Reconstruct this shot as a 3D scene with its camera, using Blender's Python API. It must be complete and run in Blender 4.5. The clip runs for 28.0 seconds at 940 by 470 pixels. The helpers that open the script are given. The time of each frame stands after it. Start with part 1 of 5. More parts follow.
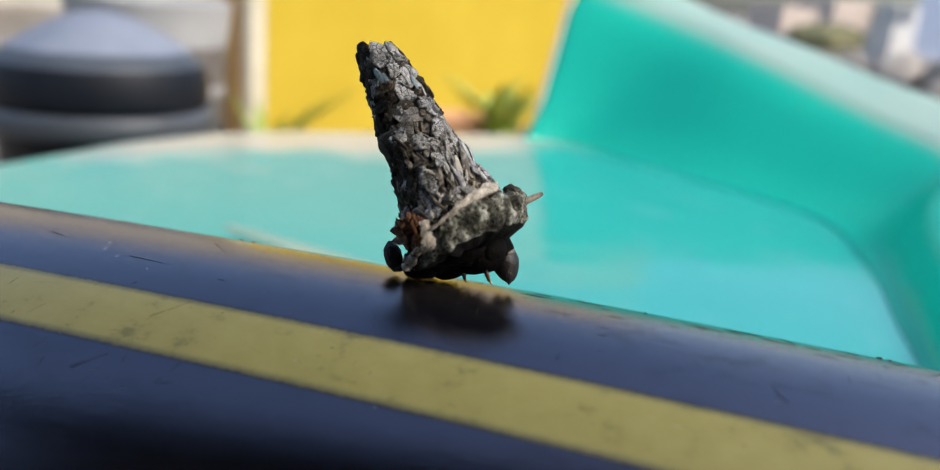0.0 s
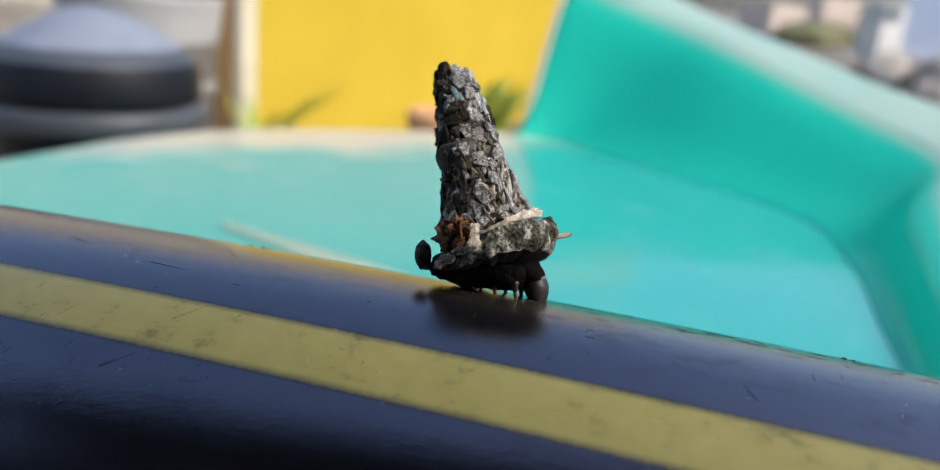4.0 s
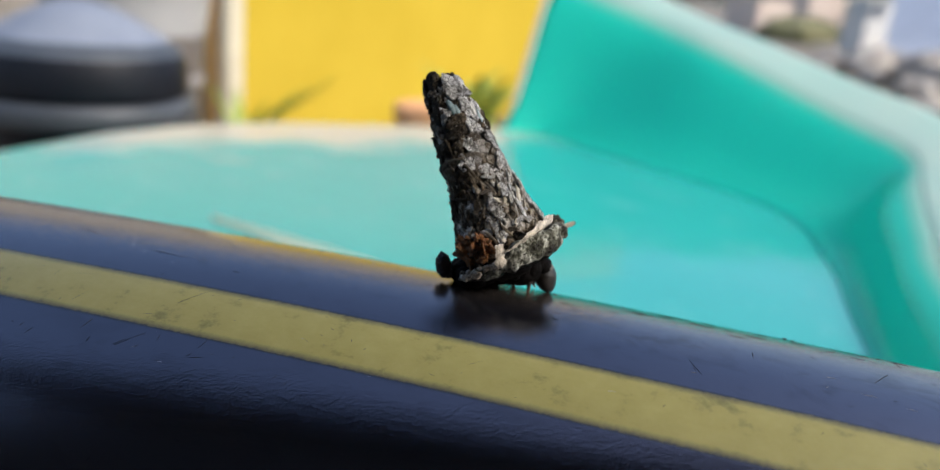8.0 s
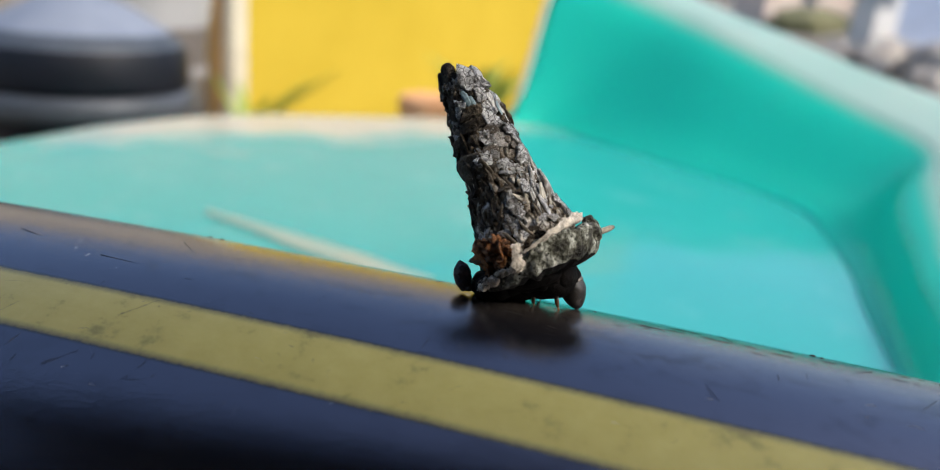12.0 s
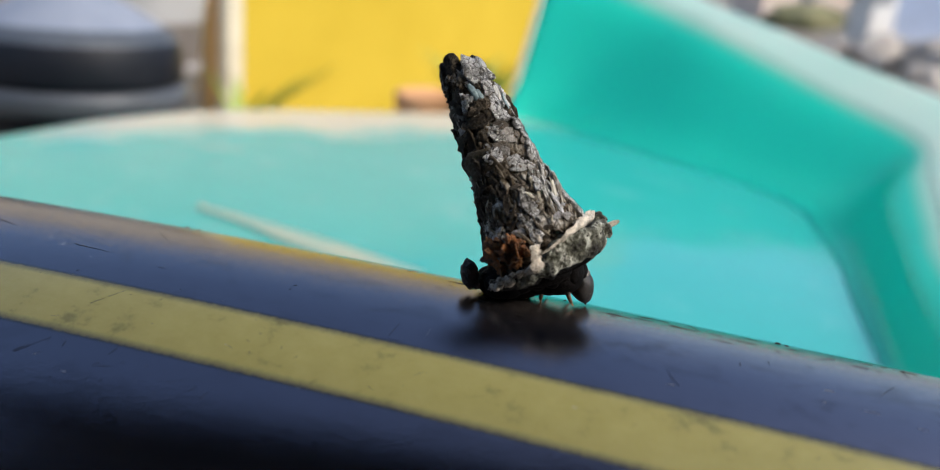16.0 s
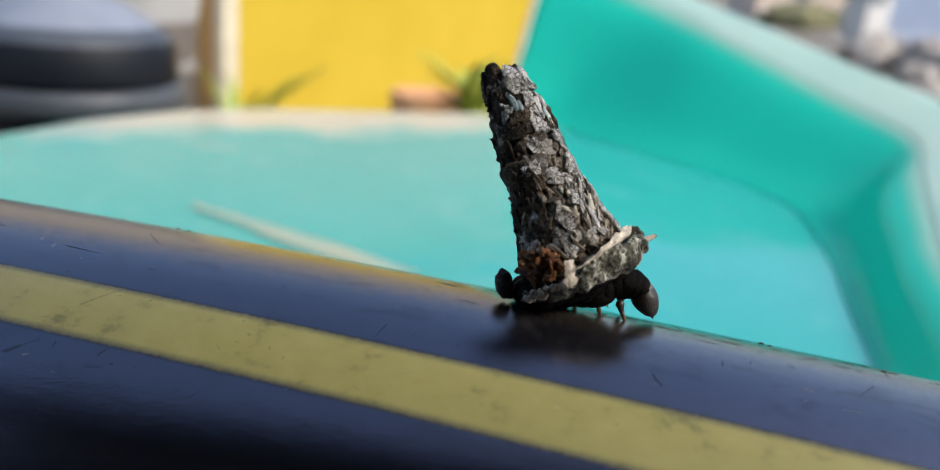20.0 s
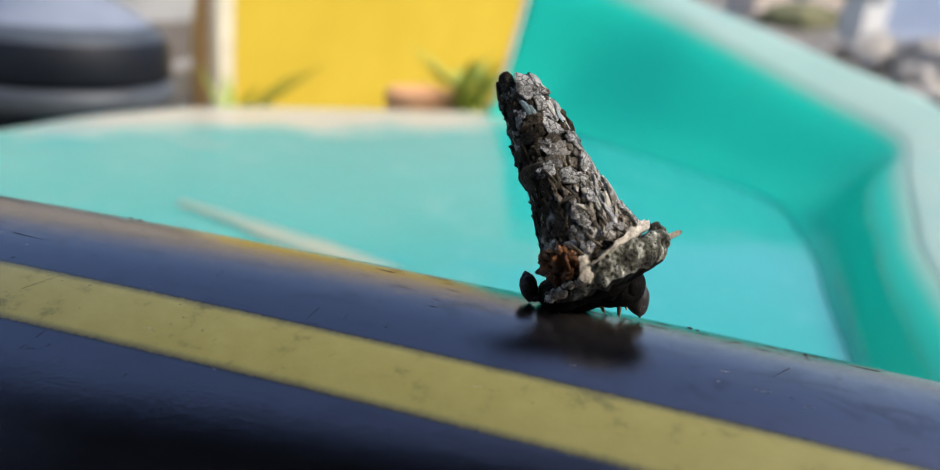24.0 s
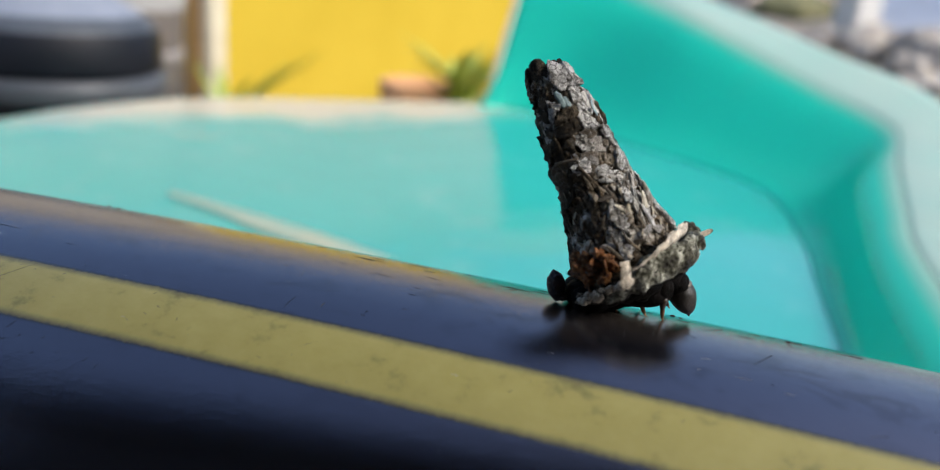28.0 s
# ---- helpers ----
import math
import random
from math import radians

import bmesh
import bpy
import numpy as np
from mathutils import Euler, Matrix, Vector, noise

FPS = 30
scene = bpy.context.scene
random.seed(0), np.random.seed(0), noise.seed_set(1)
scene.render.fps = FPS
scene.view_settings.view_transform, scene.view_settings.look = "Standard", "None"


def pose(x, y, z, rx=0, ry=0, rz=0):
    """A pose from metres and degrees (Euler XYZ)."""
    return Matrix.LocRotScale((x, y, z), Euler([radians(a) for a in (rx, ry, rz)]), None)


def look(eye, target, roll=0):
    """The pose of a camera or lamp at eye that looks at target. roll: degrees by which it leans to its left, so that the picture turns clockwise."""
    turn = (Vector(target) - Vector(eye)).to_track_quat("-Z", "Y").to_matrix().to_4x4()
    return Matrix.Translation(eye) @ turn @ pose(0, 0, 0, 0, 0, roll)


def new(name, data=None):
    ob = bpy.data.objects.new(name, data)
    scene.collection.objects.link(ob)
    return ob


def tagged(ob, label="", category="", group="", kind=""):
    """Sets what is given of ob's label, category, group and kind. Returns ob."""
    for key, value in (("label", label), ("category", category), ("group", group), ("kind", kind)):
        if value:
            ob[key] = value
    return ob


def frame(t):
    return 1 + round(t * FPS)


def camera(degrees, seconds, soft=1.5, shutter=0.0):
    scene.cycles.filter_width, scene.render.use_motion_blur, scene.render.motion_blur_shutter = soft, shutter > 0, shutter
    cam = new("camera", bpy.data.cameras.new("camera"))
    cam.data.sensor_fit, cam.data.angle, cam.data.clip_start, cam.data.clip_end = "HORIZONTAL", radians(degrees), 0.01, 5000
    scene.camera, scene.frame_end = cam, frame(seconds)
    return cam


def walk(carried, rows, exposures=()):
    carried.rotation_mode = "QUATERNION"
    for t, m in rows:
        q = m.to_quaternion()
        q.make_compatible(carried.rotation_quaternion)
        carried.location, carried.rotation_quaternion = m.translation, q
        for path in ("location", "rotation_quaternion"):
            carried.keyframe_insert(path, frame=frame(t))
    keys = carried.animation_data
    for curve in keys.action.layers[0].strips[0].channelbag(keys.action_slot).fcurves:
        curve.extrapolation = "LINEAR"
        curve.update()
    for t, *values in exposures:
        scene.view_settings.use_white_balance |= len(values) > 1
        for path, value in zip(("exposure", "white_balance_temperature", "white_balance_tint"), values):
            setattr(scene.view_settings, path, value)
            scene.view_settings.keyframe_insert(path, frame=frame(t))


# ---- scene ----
cam = camera(60.36, 28.0, soft=1.0)
cam.data.dof.use_dof = True
cam.data.dof.focus_distance = 0.0545
cam.data.dof.aperture_fstop = 27.0
MM = 0.001


def eye_pose(x, y, z, yaw, pitch, roll):
    """Camera pose from millimetres and degrees: yaw to the left of +y, pitch down, roll."""
    m = Matrix.Translation((x * MM, y * MM, z * MM))
    m = m @ Matrix.Rotation(radians(yaw), 4, "Z") @ Matrix.Rotation(radians(90 - pitch), 4, "X")
    return m @ Matrix.Rotation(radians(roll), 4, "Z")


# seconds, place in millimetres, yaw, pitch, roll in degrees
PATH = (
    (0, 11.58, -44.49, 18.27, 16.44, 16.82, 4.65),
    (0.5, 11.56, -44.88, 19.00, 16.35, 16.85, 4.70),
    (1, 11.70, -45.83, 19.40, 16.21, 16.79, 4.81),
    (1.5, 11.76, -45.64, 19.09, 16.33, 16.74, 4.77),
    (2, 11.78, -46.68, 19.72, 16.09, 16.81, 4.95),
    (2.5, 12.12, -46.75, 19.26, 16.16, 16.79, 4.86),
    (3, 11.94, -47.54, 19.61, 15.93, 16.86, 4.96),
    (3.5, 11.98, -47.81, 19.87, 15.81, 17.01, 4.99),
    (5.5, 12.37, -49.96, 21.43, 15.20, 17.20, 5.40),
    (6, 13.02, -50.67, 21.55, 15.09, 17.28, 5.42),
    (6.5, 12.59, -51.06, 21.94, 14.93, 17.32, 5.52),
    (7, 13.29, -51.45, 21.59, 14.79, 17.57, 5.49),
    (7.5, 14.35, -53.22, 21.67, 14.93, 17.38, 5.42),
    (8, 14.10, -53.17, 21.88, 14.70, 17.45, 5.50),
    (8.5, 14.28, -53.58, 22.12, 14.66, 17.36, 5.47),
    (9, 14.04, -53.03, 22.23, 14.66, 17.43, 5.53),
    (9.5, 13.72, -51.21, 21.59, 14.75, 17.61, 5.48),
    (10, 13.59, -49.32, 20.85, 14.84, 17.71, 5.42),
    (10.5, 13.36, -47.53, 20.28, 15.15, 17.87, 5.35),
    (11, 13.33, -45.11, 20.01, 15.19, 18.19, 5.36),
    (11.5, 13.35, -45.16, 20.33, 15.19, 18.04, 5.40),
    (12, 13.69, -45.77, 20.39, 15.17, 18.02, 5.33),
    (12.5, 13.81, -46.10, 20.51, 15.10, 18.01, 5.40),
    (14.5, 15.34, -46.03, 20.23, 14.92, 18.22, 5.44),
    (15, 15.83, -46.03, 19.95, 14.95, 18.30, 5.35),
    (15.5, 15.51, -45.70, 20.21, 14.99, 18.28, 5.38),
    (16, 15.64, -45.96, 20.34, 14.94, 18.29, 5.42),
    (16.5, 15.62, -45.84, 20.49, 14.97, 18.34, 5.41),
    (17, 15.81, -45.64, 20.68, 14.92, 18.38, 5.49),
    (17.5, 16.30, -46.27, 20.51, 14.79, 18.36, 5.47),
    (18, 16.03, -46.11, 20.79, 14.76, 18.40, 5.49),
    (18.5, 16.49, -46.00, 20.40, 14.78, 18.52, 5.43),
    (19, 16.19, -46.28, 20.58, 14.70, 18.40, 5.47),
    (19.5, 16.44, -46.19, 20.60, 14.70, 18.37, 5.43),
    (20, 16.31, -46.24, 20.72, 14.64, 18.34, 5.49),
    (20.5, 16.69, -46.71, 20.81, 14.65, 18.30, 5.43),
    (21, 17.31, -47.39, 21.00, 14.53, 18.28, 5.49),
    (21.5, 18.28, -47.53, 20.72, 14.45, 18.44, 5.46),
    (23.5, 20.77, -47.54, 20.89, 14.47, 18.35, 5.62),
    (24, 20.87, -46.48, 20.73, 14.54, 18.37, 5.56),
    (24.5, 20.78, -46.48, 20.73, 14.50, 18.40, 5.61),
    (25, 21.13, -46.34, 20.29, 14.54, 18.45, 5.50),
    (25.5, 21.52, -45.61, 19.65, 14.58, 18.54, 5.36),
    (26, 21.64, -45.22, 19.40, 14.59, 18.55, 5.37),
    (26.5, 21.77, -45.37, 19.50, 14.55, 18.53, 5.38),
    (27, 21.89, -44.76, 19.30, 14.56, 18.64, 5.33),
    (27.5, 21.68, -44.68, 19.64, 14.38, 18.86, 5.46),
    (28, 21.72, -45.64, 20.36, 14.13, 18.96, 5.57),
)
walk(cam, [(t, eye_pose(*row)) for t, *row in PATH], exposures=((0.0, 0.92), (28.0, 0.92)))

# ---- world and light ----
world = bpy.data.worlds.new("sky")
scene.world = world
world.use_nodes = True
wn = world.node_tree
sky = wn.nodes.new("ShaderNodeTexSky")
sky.sky_type = "NISHITA"
sky.sun_disc = False
sky.sun_elevation, sky.sun_rotation = radians(44), radians(99)
sky.dust_density, sky.ozone_density, sky.altitude = 3.0, 3.2, 0
wn.links.new(sky.outputs[0], wn.nodes["Background"].inputs[0])
wn.nodes["Background"].inputs[1].default_value = 0.15
sun_data = bpy.data.lights.new("sun", "SUN")
sun_data.energy, sun_data.angle, sun_data.color = 1.75, radians(18), (1.0, 0.94, 0.85)
sun = new("sun", sun_data)
sun.matrix_world = look((0.71, -0.112, 0.695), (0, 0, 0))


# ---- helpers ----
def part(name, bm, material, parent=None, label="", smooth=True):
    mesh = bpy.data.meshes.new(name)
    if smooth:
        for fc in bm.faces:
            fc.smooth = True
    bm.to_mesh(mesh)
    bm.free()
    mesh.materials.append(material)
    ob = new(name, mesh)
    ob.parent = parent
    if label:
        tagged(ob, label)
    return ob


def empty(name, label, category, m=None, **kw):
    ob = new(name)
    ob.empty_display_size = 0.01
    if m is not None:
        ob.matrix_world = m
    return tagged(ob, label, category, **kw)


def grid_mesh(rows, close=False):
    """A sheet through rows of points (each a list of Vectors); close joins the ends of each row."""
    bm = bmesh.new()
    vs = [[bm.verts.new(p) for p in row] for row in rows]
    n = len(rows[0])
    for a, b in zip(vs, vs[1:]):
        for i in range(n if close else n - 1):
            j = (i + 1) % n
            bm.faces.new((a[i], a[j], b[j], b[i]))
    return bm


def lathe(profile, seg=48, wide=1.0):
    """Turned shape from (radius, height) pairs in metres."""
    rows = [[Vector((r * wide * math.cos(2 * math.pi * k / seg), r * wide * math.sin(2 * math.pi * k / seg), z)) for k in range(seg)] for r, z in profile]
    bm = grid_mesh(rows, True)
    return bm


def box(sx, sy, sz, bevel=0.0, centre=(0, 0, 0)):
    bm = bmesh.new()
    bmesh.ops.create_cube(bm, size=1)
    for v in bm.verts:
        v.co = Vector((v.co.x * sx + centre[0], v.co.y * sy + centre[1], v.co.z * sz + centre[2]))
    if bevel:
        bmesh.ops.bevel(bm, geom=bm.edges[:], offset=bevel, segments=2, affect="EDGES")
    return bm


def spline(points, n):
    """Catmull-Rom through points, n samples in all."""
    pts = [Vector(p) for p in points]
    pts = [2 * pts[0] - pts[1]] + pts + [2 * pts[-1] - pts[-2]]
    out = []
    for k in range(n):
        u = k / (n - 1) * (len(pts) - 3)
        i = min(int(u), len(pts) - 4)
        t = u - i
        a, b, c, d = pts[i:i + 4]
        out.append(0.5 * ((2 * b) + (c - a) * t + (2 * a - 5 * b + 4 * c - d) * t * t + (3 * b - a - 3 * c + d) * t ** 3))
    return out


# ---- materials ----
def material(name, rough=0.5, metal=0.0, spec=0.5):
    m = bpy.data.materials.new(name)
    m.use_nodes = True
    b = m.node_tree.nodes["Principled BSDF"]
    b.inputs["Roughness"].default_value = rough
    b.inputs["Metallic"].default_value = metal
    b.inputs["Specular IOR Level"].default_value = spec
    return m, m.node_tree, b


def ramp(nt, stops, fac, interp="LINEAR"):
    r = nt.nodes.new("ShaderNodeValToRGB")
    r.color_ramp.interpolation = interp
    el = r.color_ramp.elements
    while len(el) < len(stops):
        el.new(0.5)
    for e, (p, c) in zip(el, stops):
        e.position = p
        e.color = (*c, 1) if len(c) == 3 else c
    nt.links.new(fac, r.inputs[0])
    return r.outputs[0]


def noise_tex(nt, scale, detail=6, rough=0.55, coord="Object", stretch=(1, 1, 1), distort=0.0):
    tc = nt.nodes.new("ShaderNodeTexCoord")
    mp = nt.nodes.new("ShaderNodeMapping")
    mp.inputs["Scale"].default_value = stretch
    n = nt.nodes.new("ShaderNodeTexNoise")
    n.inputs["Scale"].default_value, n.inputs["Detail"].default_value, n.inputs["Roughness"].default_value = scale, detail, rough
    n.inputs["Distortion"].default_value = distort
    nt.links.new(tc.outputs[coord], mp.inputs[0])
    nt.links.new(mp.outputs[0], n.inputs[0])
    return n.outputs[0]


def bump(nt, bsdf, height, dist, strength=1.0, chain=None):
    b = nt.nodes.new("ShaderNodeBump")
    b.inputs["Strength"].default_value, b.inputs["Distance"].default_value = strength, dist
    nt.links.new(height, b.inputs["Height"])
    if chain is not None:
        nt.links.new(chain, b.inputs["Normal"])
    nt.links.new(b.outputs[0], bsdf.inputs["Normal"])
    return b.outputs[0]


def simple(name, c1, c2, scale, rough=0.5, bump_d=0.0, bump_scale=None, spec=0.5, stretch=(1, 1, 1), rough2=None):
    m, nt, b = material(name, rough, 0.0, spec)
    n = noise_tex(nt, scale, stretch=stretch)
    nt.links.new(ramp(nt, [(0.35, c1), (0.65, c2)], n), b.inputs["Base Color"])
    if rough2 is not None:
        nt.links.new(ramp(nt, [(0.3, (rough,) * 3), (0.7, (rough2,) * 3)], n), b.inputs["Roughness"])
    if bump_d:
        bump(nt, b, noise_tex(nt, bump_scale or scale * 4, stretch=stretch), bump_d)
    return m



def value(nt, op, a, b=None, c=None):
    n = nt.nodes.new("ShaderNodeMath")
    n.operation = op
    for k, x in enumerate((a, b, c)):
        if x is None:
            continue
        if isinstance(x, (int, float)):
            n.inputs[k].default_value = x
        else:
            nt.links.new(x, n.inputs[k])
    return n.outputs[0]


def mix(nt, fac, a, b):
    n = nt.nodes.new("ShaderNodeMix")
    n.data_type = "RGBA"
    for k, x in ((0, fac), (6, a), (7, b)):
        if isinstance(x, tuple):
            n.inputs[k].default_value = (*x, 1)
        elif isinstance(x, (int, float)):
            n.inputs[k].default_value = x
        else:
            nt.links.new(x, n.inputs[k])
    return n.outputs[2]


def voronoi(nt, scale, feature="F1", stretch=(1, 1, 1), randomness=1.0):
    tc = nt.nodes.new("ShaderNodeTexCoord")
    mp = nt.nodes.new("ShaderNodeMapping")
    mp.inputs["Scale"].default_value = stretch
    v = nt.nodes.new("ShaderNodeTexVoronoi")
    v.feature = feature
    v.inputs["Scale"].default_value, v.inputs["Randomness"].default_value = scale, randomness
    nt.links.new(tc.outputs["Object"], mp.inputs[0])
    nt.links.new(mp.outputs[0], v.inputs["Vector"])
    return v


def pipe_surface(nt, b, relief=0.000028):
    """Worn polyethylene: fine grain, long drag scratches, shallow dents; returns nothing."""
    grain = noise_tex(nt, 6000, 3, 0.7)
    drag = noise_tex(nt, 1500, 6, 0.7, stretch=(0.1, 1, 1))
    cross = noise_tex(nt, 1100, 5, 0.65, stretch=(1.0, 0.25, 0.25), distort=0.8)
    dents = noise_tex(nt, 260, 3, stretch=(0.7, 1, 1))
    h = value(nt, "ADD", value(nt, "MULTIPLY", grain, 0.6), value(nt, "MULTIPLY", drag, 0.3))
    h = value(nt, "ADD", h, value(nt, "MULTIPLY", cross, 0.16))
    h = value(nt, "ADD", h, value(nt, "MULTIPLY", dents, 0.35))
    bump(nt, b, h, relief, 1.0)
    b.inputs["Coat Weight"].default_value, b.inputs["Coat Roughness"].default_value = 1.0, 0.09
    b.inputs["Coat IOR"].default_value, b.inputs["IOR"].default_value = 1.95, 1.5
    nt.links.new(ramp(nt, [(0.35, (0.07,) * 3), (0.7, (0.26,) * 3)], drag), b.inputs["Roughness"])


M_PIPE, nt, b = material("black_polyethylene", 0.3, 0.0, 0.0)
film = noise_tex(nt, 160, 6, 0.65, stretch=(0.5, 1, 1))
spots = voronoi(nt, 2300)
dust = ramp(nt, [(0.5, (0, 0, 0)), (0.68, (0.7, 0.7, 0.7))], noise_tex(nt, 4500, 5, 0.8))
speck = ramp(nt, [(0.05, (1, 1, 1)), (0.1, (0, 0, 0))], spots.outputs["Distance"])
c = mix(nt, dust, ramp(nt, [(0.3, (0.002, 0.0024, 0.004)), (0.55, (0.003, 0.0036, 0.006)), (0.8, (0.007, 0.007, 0.008))], film), (0.005, 0.005, 0.006))
c = mix(nt, value(nt, "MULTIPLY", speck, 0.14), c, (0.4, 0.38, 0.34))
pipe_surface(nt, b)
b.inputs["Coat Weight"].default_value, b.inputs["IOR"].default_value, b.inputs["Specular IOR Level"].default_value = 0.0, 2.35, 0.5
# brown dust along the crest, heightened and warmed to paint in reflected glare
tc = nt.nodes.new("ShaderNodeTexCoord")
sep = nt.nodes.new("ShaderNodeSeparateXYZ")
nt.links.new(tc.outputs["Object"], sep.inputs[0])
up = value(nt, "ADD", value(nt, "ADD", sep.outputs[2], 0.0205), value(nt, "DIVIDE", value(nt, "MULTIPLY", sep.outputs[0], sep.outputs[0]), 2.8))
ang = value(nt, "ARCTAN2", value(nt, "MULTIPLY", sep.outputs[1], -1.0), up)
ang = value(nt, "ADD", value(nt, "ABSOLUTE", value(nt, "ADD", ang, 0.19)), value(nt, "MULTIPLY", value(nt, "SUBTRACT", noise_tex(nt, 350, 7, 0.75, stretch=(0.4, 1, 1)), 0.5), 0.35))
dust_and_glare = ramp(nt, [(0.03, (0.5,) * 3), (0.16, (0.18,) * 3), (0.33, (0, 0, 0))], ang)
dust_and_glare = value(nt, "MULTIPLY", dust_and_glare, ramp(nt, [(0.35, (0.25,) * 3), (0.6, (1, 1, 1))], noise_tex(nt, 5000, 5, 0.8)))
nt.links.new(mix(nt, value(nt, "MULTIPLY", dust_and_glare, 0.8), c, (0.12, 0.096, 0.072)), b.inputs["Base Color"])
nt.links.new(mix(nt, value(nt, "MULTIPLY", dust_and_glare, 1.8), (0.89, 0.85, 1.0), (1.0, 0.91, 0.78)), b.inputs["Specular Tint"])
nt.links.new(value(nt, "ADD", ramp(nt, [(0.35, (0.03,) * 3), (0.7, (0.09,) * 3)], noise_tex(nt, 1500, 6, 0.7, stretch=(0.1, 1, 1))), value(nt, "MULTIPLY", dust_and_glare, 0.1)), b.inputs["Roughness"])
# dull smears where the gloss has been rubbed off, mostly near the crest
smear = ramp(nt, [(0.53, (0, 0, 0)), (0.61, (1, 1, 1))], noise_tex(nt, 330, 7, 0.72, stretch=(0.55, 1, 1), distort=1.2))
smear = value(nt, "MULTIPLY", smear, ramp(nt, [(0.1, (0.2,) * 3), (0.18, (0.5,) * 3), (0.4, (0.12,) * 3)], ang))
nick = ramp(nt, [(0.68, (0, 0, 0)), (0.72, (0.8,) * 3)], noise_tex(nt, 1300, 5, 0.7, stretch=(0.8, 1, 1), distort=0.6))
nt.links.new(value(nt, "MULTIPLY", 0.5, value(nt, "SUBTRACT", 1.0, value(nt, "MAXIMUM", smear, nick))), b.inputs["Specular IOR Level"])

M_STRIPE, nt, b = material("yellow_stripe", 0.35, 0.0, 0.25)
tc = nt.nodes.new("ShaderNodeTexCoord")
sep = nt.nodes.new("ShaderNodeSeparateXYZ")
nt.links.new(tc.outputs["Object"], sep.inputs[0])
sag = value(nt, "DIVIDE", value(nt, "MULTIPLY", sep.outputs[0], sep.outputs[0]), 2.8)
up = value(nt, "ADD", value(nt, "ADD", sep.outputs[2], 0.0205), sag)
ang = value(nt, "ARCTAN2", value(nt, "MULTIPLY", sep.outputs[1], -1.0), up)
wob = value(nt, "MULTIPLY", value(nt, "SUBTRACT", noise_tex(nt, 2600, 6, 0.85), 0.5), 0.022)
off = value(nt, "ABSOLUTE", value(nt, "SUBTRACT", value(nt, "ADD", ang, wob), 0.3915))
edge = ramp(nt, [(0.084, (0, 0, 0)), (0.1, (0.45,) * 3), (0.114, (1, 1, 1))], off)
grime = noise_tex(nt, 420, 8, 0.7, stretch=(0.8, 1, 1))
col = ramp(nt, [(0.32, (0.18, 0.152, 0.024)), (0.44, (0.305, 0.255, 0.046)), (0.75, (0.355, 0.3, 0.068))], grime)
lines = noise_tex(nt, 500, 4, 0.6, stretch=(0.5, 2.0, 2.0), distort=1.5)
col = mix(nt, ramp(nt, [(0.68, (0, 0, 0)), (0.76, (0.3, 0.3, 0.3))], lines), col, (0.12, 0.105, 0.03))
nt.links.new(mix(nt, edge, col, (0.005, 0.006, 0.01)), b.inputs["Base Color"])
pipe_surface(nt, b, 0.000016)
b.inputs["Coat Weight"].default_value, b.inputs["Coat IOR"].default_value = 0.9, 1.6

M_SCUFF = simple("dull_black_gouge", (0.004, 0.004, 0.005), (0.012, 0.011, 0.011), 3000, 0.7, 0.00003, 5000, 0.25)
M_SCRATCH = simple("dull_scratch", (0.03, 0.028, 0.02), (0.08, 0.075, 0.05), 4000, 0.6, 0.00002, 5000, 0.3)
M_BURR = simple("pale_burr", (0.3, 0.29, 0.27), (0.5, 0.48, 0.44), 3000, 0.5)

M_TEAL, nt, b = material("turquoise_plastic", 0.2, 0.0, 0.5)
haze = noise_tex(nt, 9, 5, 0.6)
worn = noise_tex(nt, 30, 6, 0.65)
c = ramp(nt, [(0.35, (0.02, 0.585, 0.465)), (0.65, (0.03, 0.64, 0.51))], haze)
pale = nt.nodes.new("ShaderNodeAttribute")
pale.attribute_name = "paled"
c = mix(nt, ramp(nt, [(0.6, (0, 0, 0)), (0.8, (0.18, 0.18, 0.18))], worn), c, (0.35, 0.55, 0.5))
nt.links.new(mix(nt, pale.outputs["Fac"], c, (0.49, 0.59, 0.52)), b.inputs["Base Color"])
nt.links.new(ramp(nt, [(0.3, (0.16,) * 3), (0.7, (0.28,) * 3)], haze), b.inputs["Roughness"])
bump(nt, b, noise_tex(nt, 26, 3), 0.0016, 0.6)
thin = nt.nodes.new("ShaderNodeBsdfTranslucent")
nt.links.new(mix(nt, pale.outputs["Fac"], (0.06, 0.94, 0.82), (0.5, 0.85, 0.74)), thin.inputs[0])
both = nt.nodes.new("ShaderNodeMixShader")
both.inputs[0].default_value = 0.6
nt.links.new(b.outputs[0], both.inputs[1])
nt.links.new(thin.outputs[0], both.inputs[2])
nt.links.new(both.outputs[0], nt.nodes["Material Output"].inputs[0])
M_PALE_TEAL = simple("pale_turquoise", (0.46, 0.6, 0.54), (0.6, 0.65, 0.58), 20, 0.35, 0.0006, 30)
nt = M_PALE_TEAL.node_tree
thin = nt.nodes.new("ShaderNodeBsdfTranslucent")
thin.inputs[0].default_value = (0.5, 0.85, 0.74, 1)
both = nt.nodes.new("ShaderNodeMixShader")
both.inputs[0].default_value = 0.5
nt.links.new(nt.nodes["Principled BSDF"].outputs[0], both.inputs[1])
nt.links.new(thin.outputs[0], both.inputs[2])
nt.links.new(both.outputs[0], nt.nodes["Material Output"].inputs[0])
M_FLOOR, nt, b = material("scuffed_turquoise", 0.12, 0.0, 0.6)
haze = noise_tex(nt, 7, 6, 0.6)
worn = noise_tex(nt, 38, 7, 0.7)
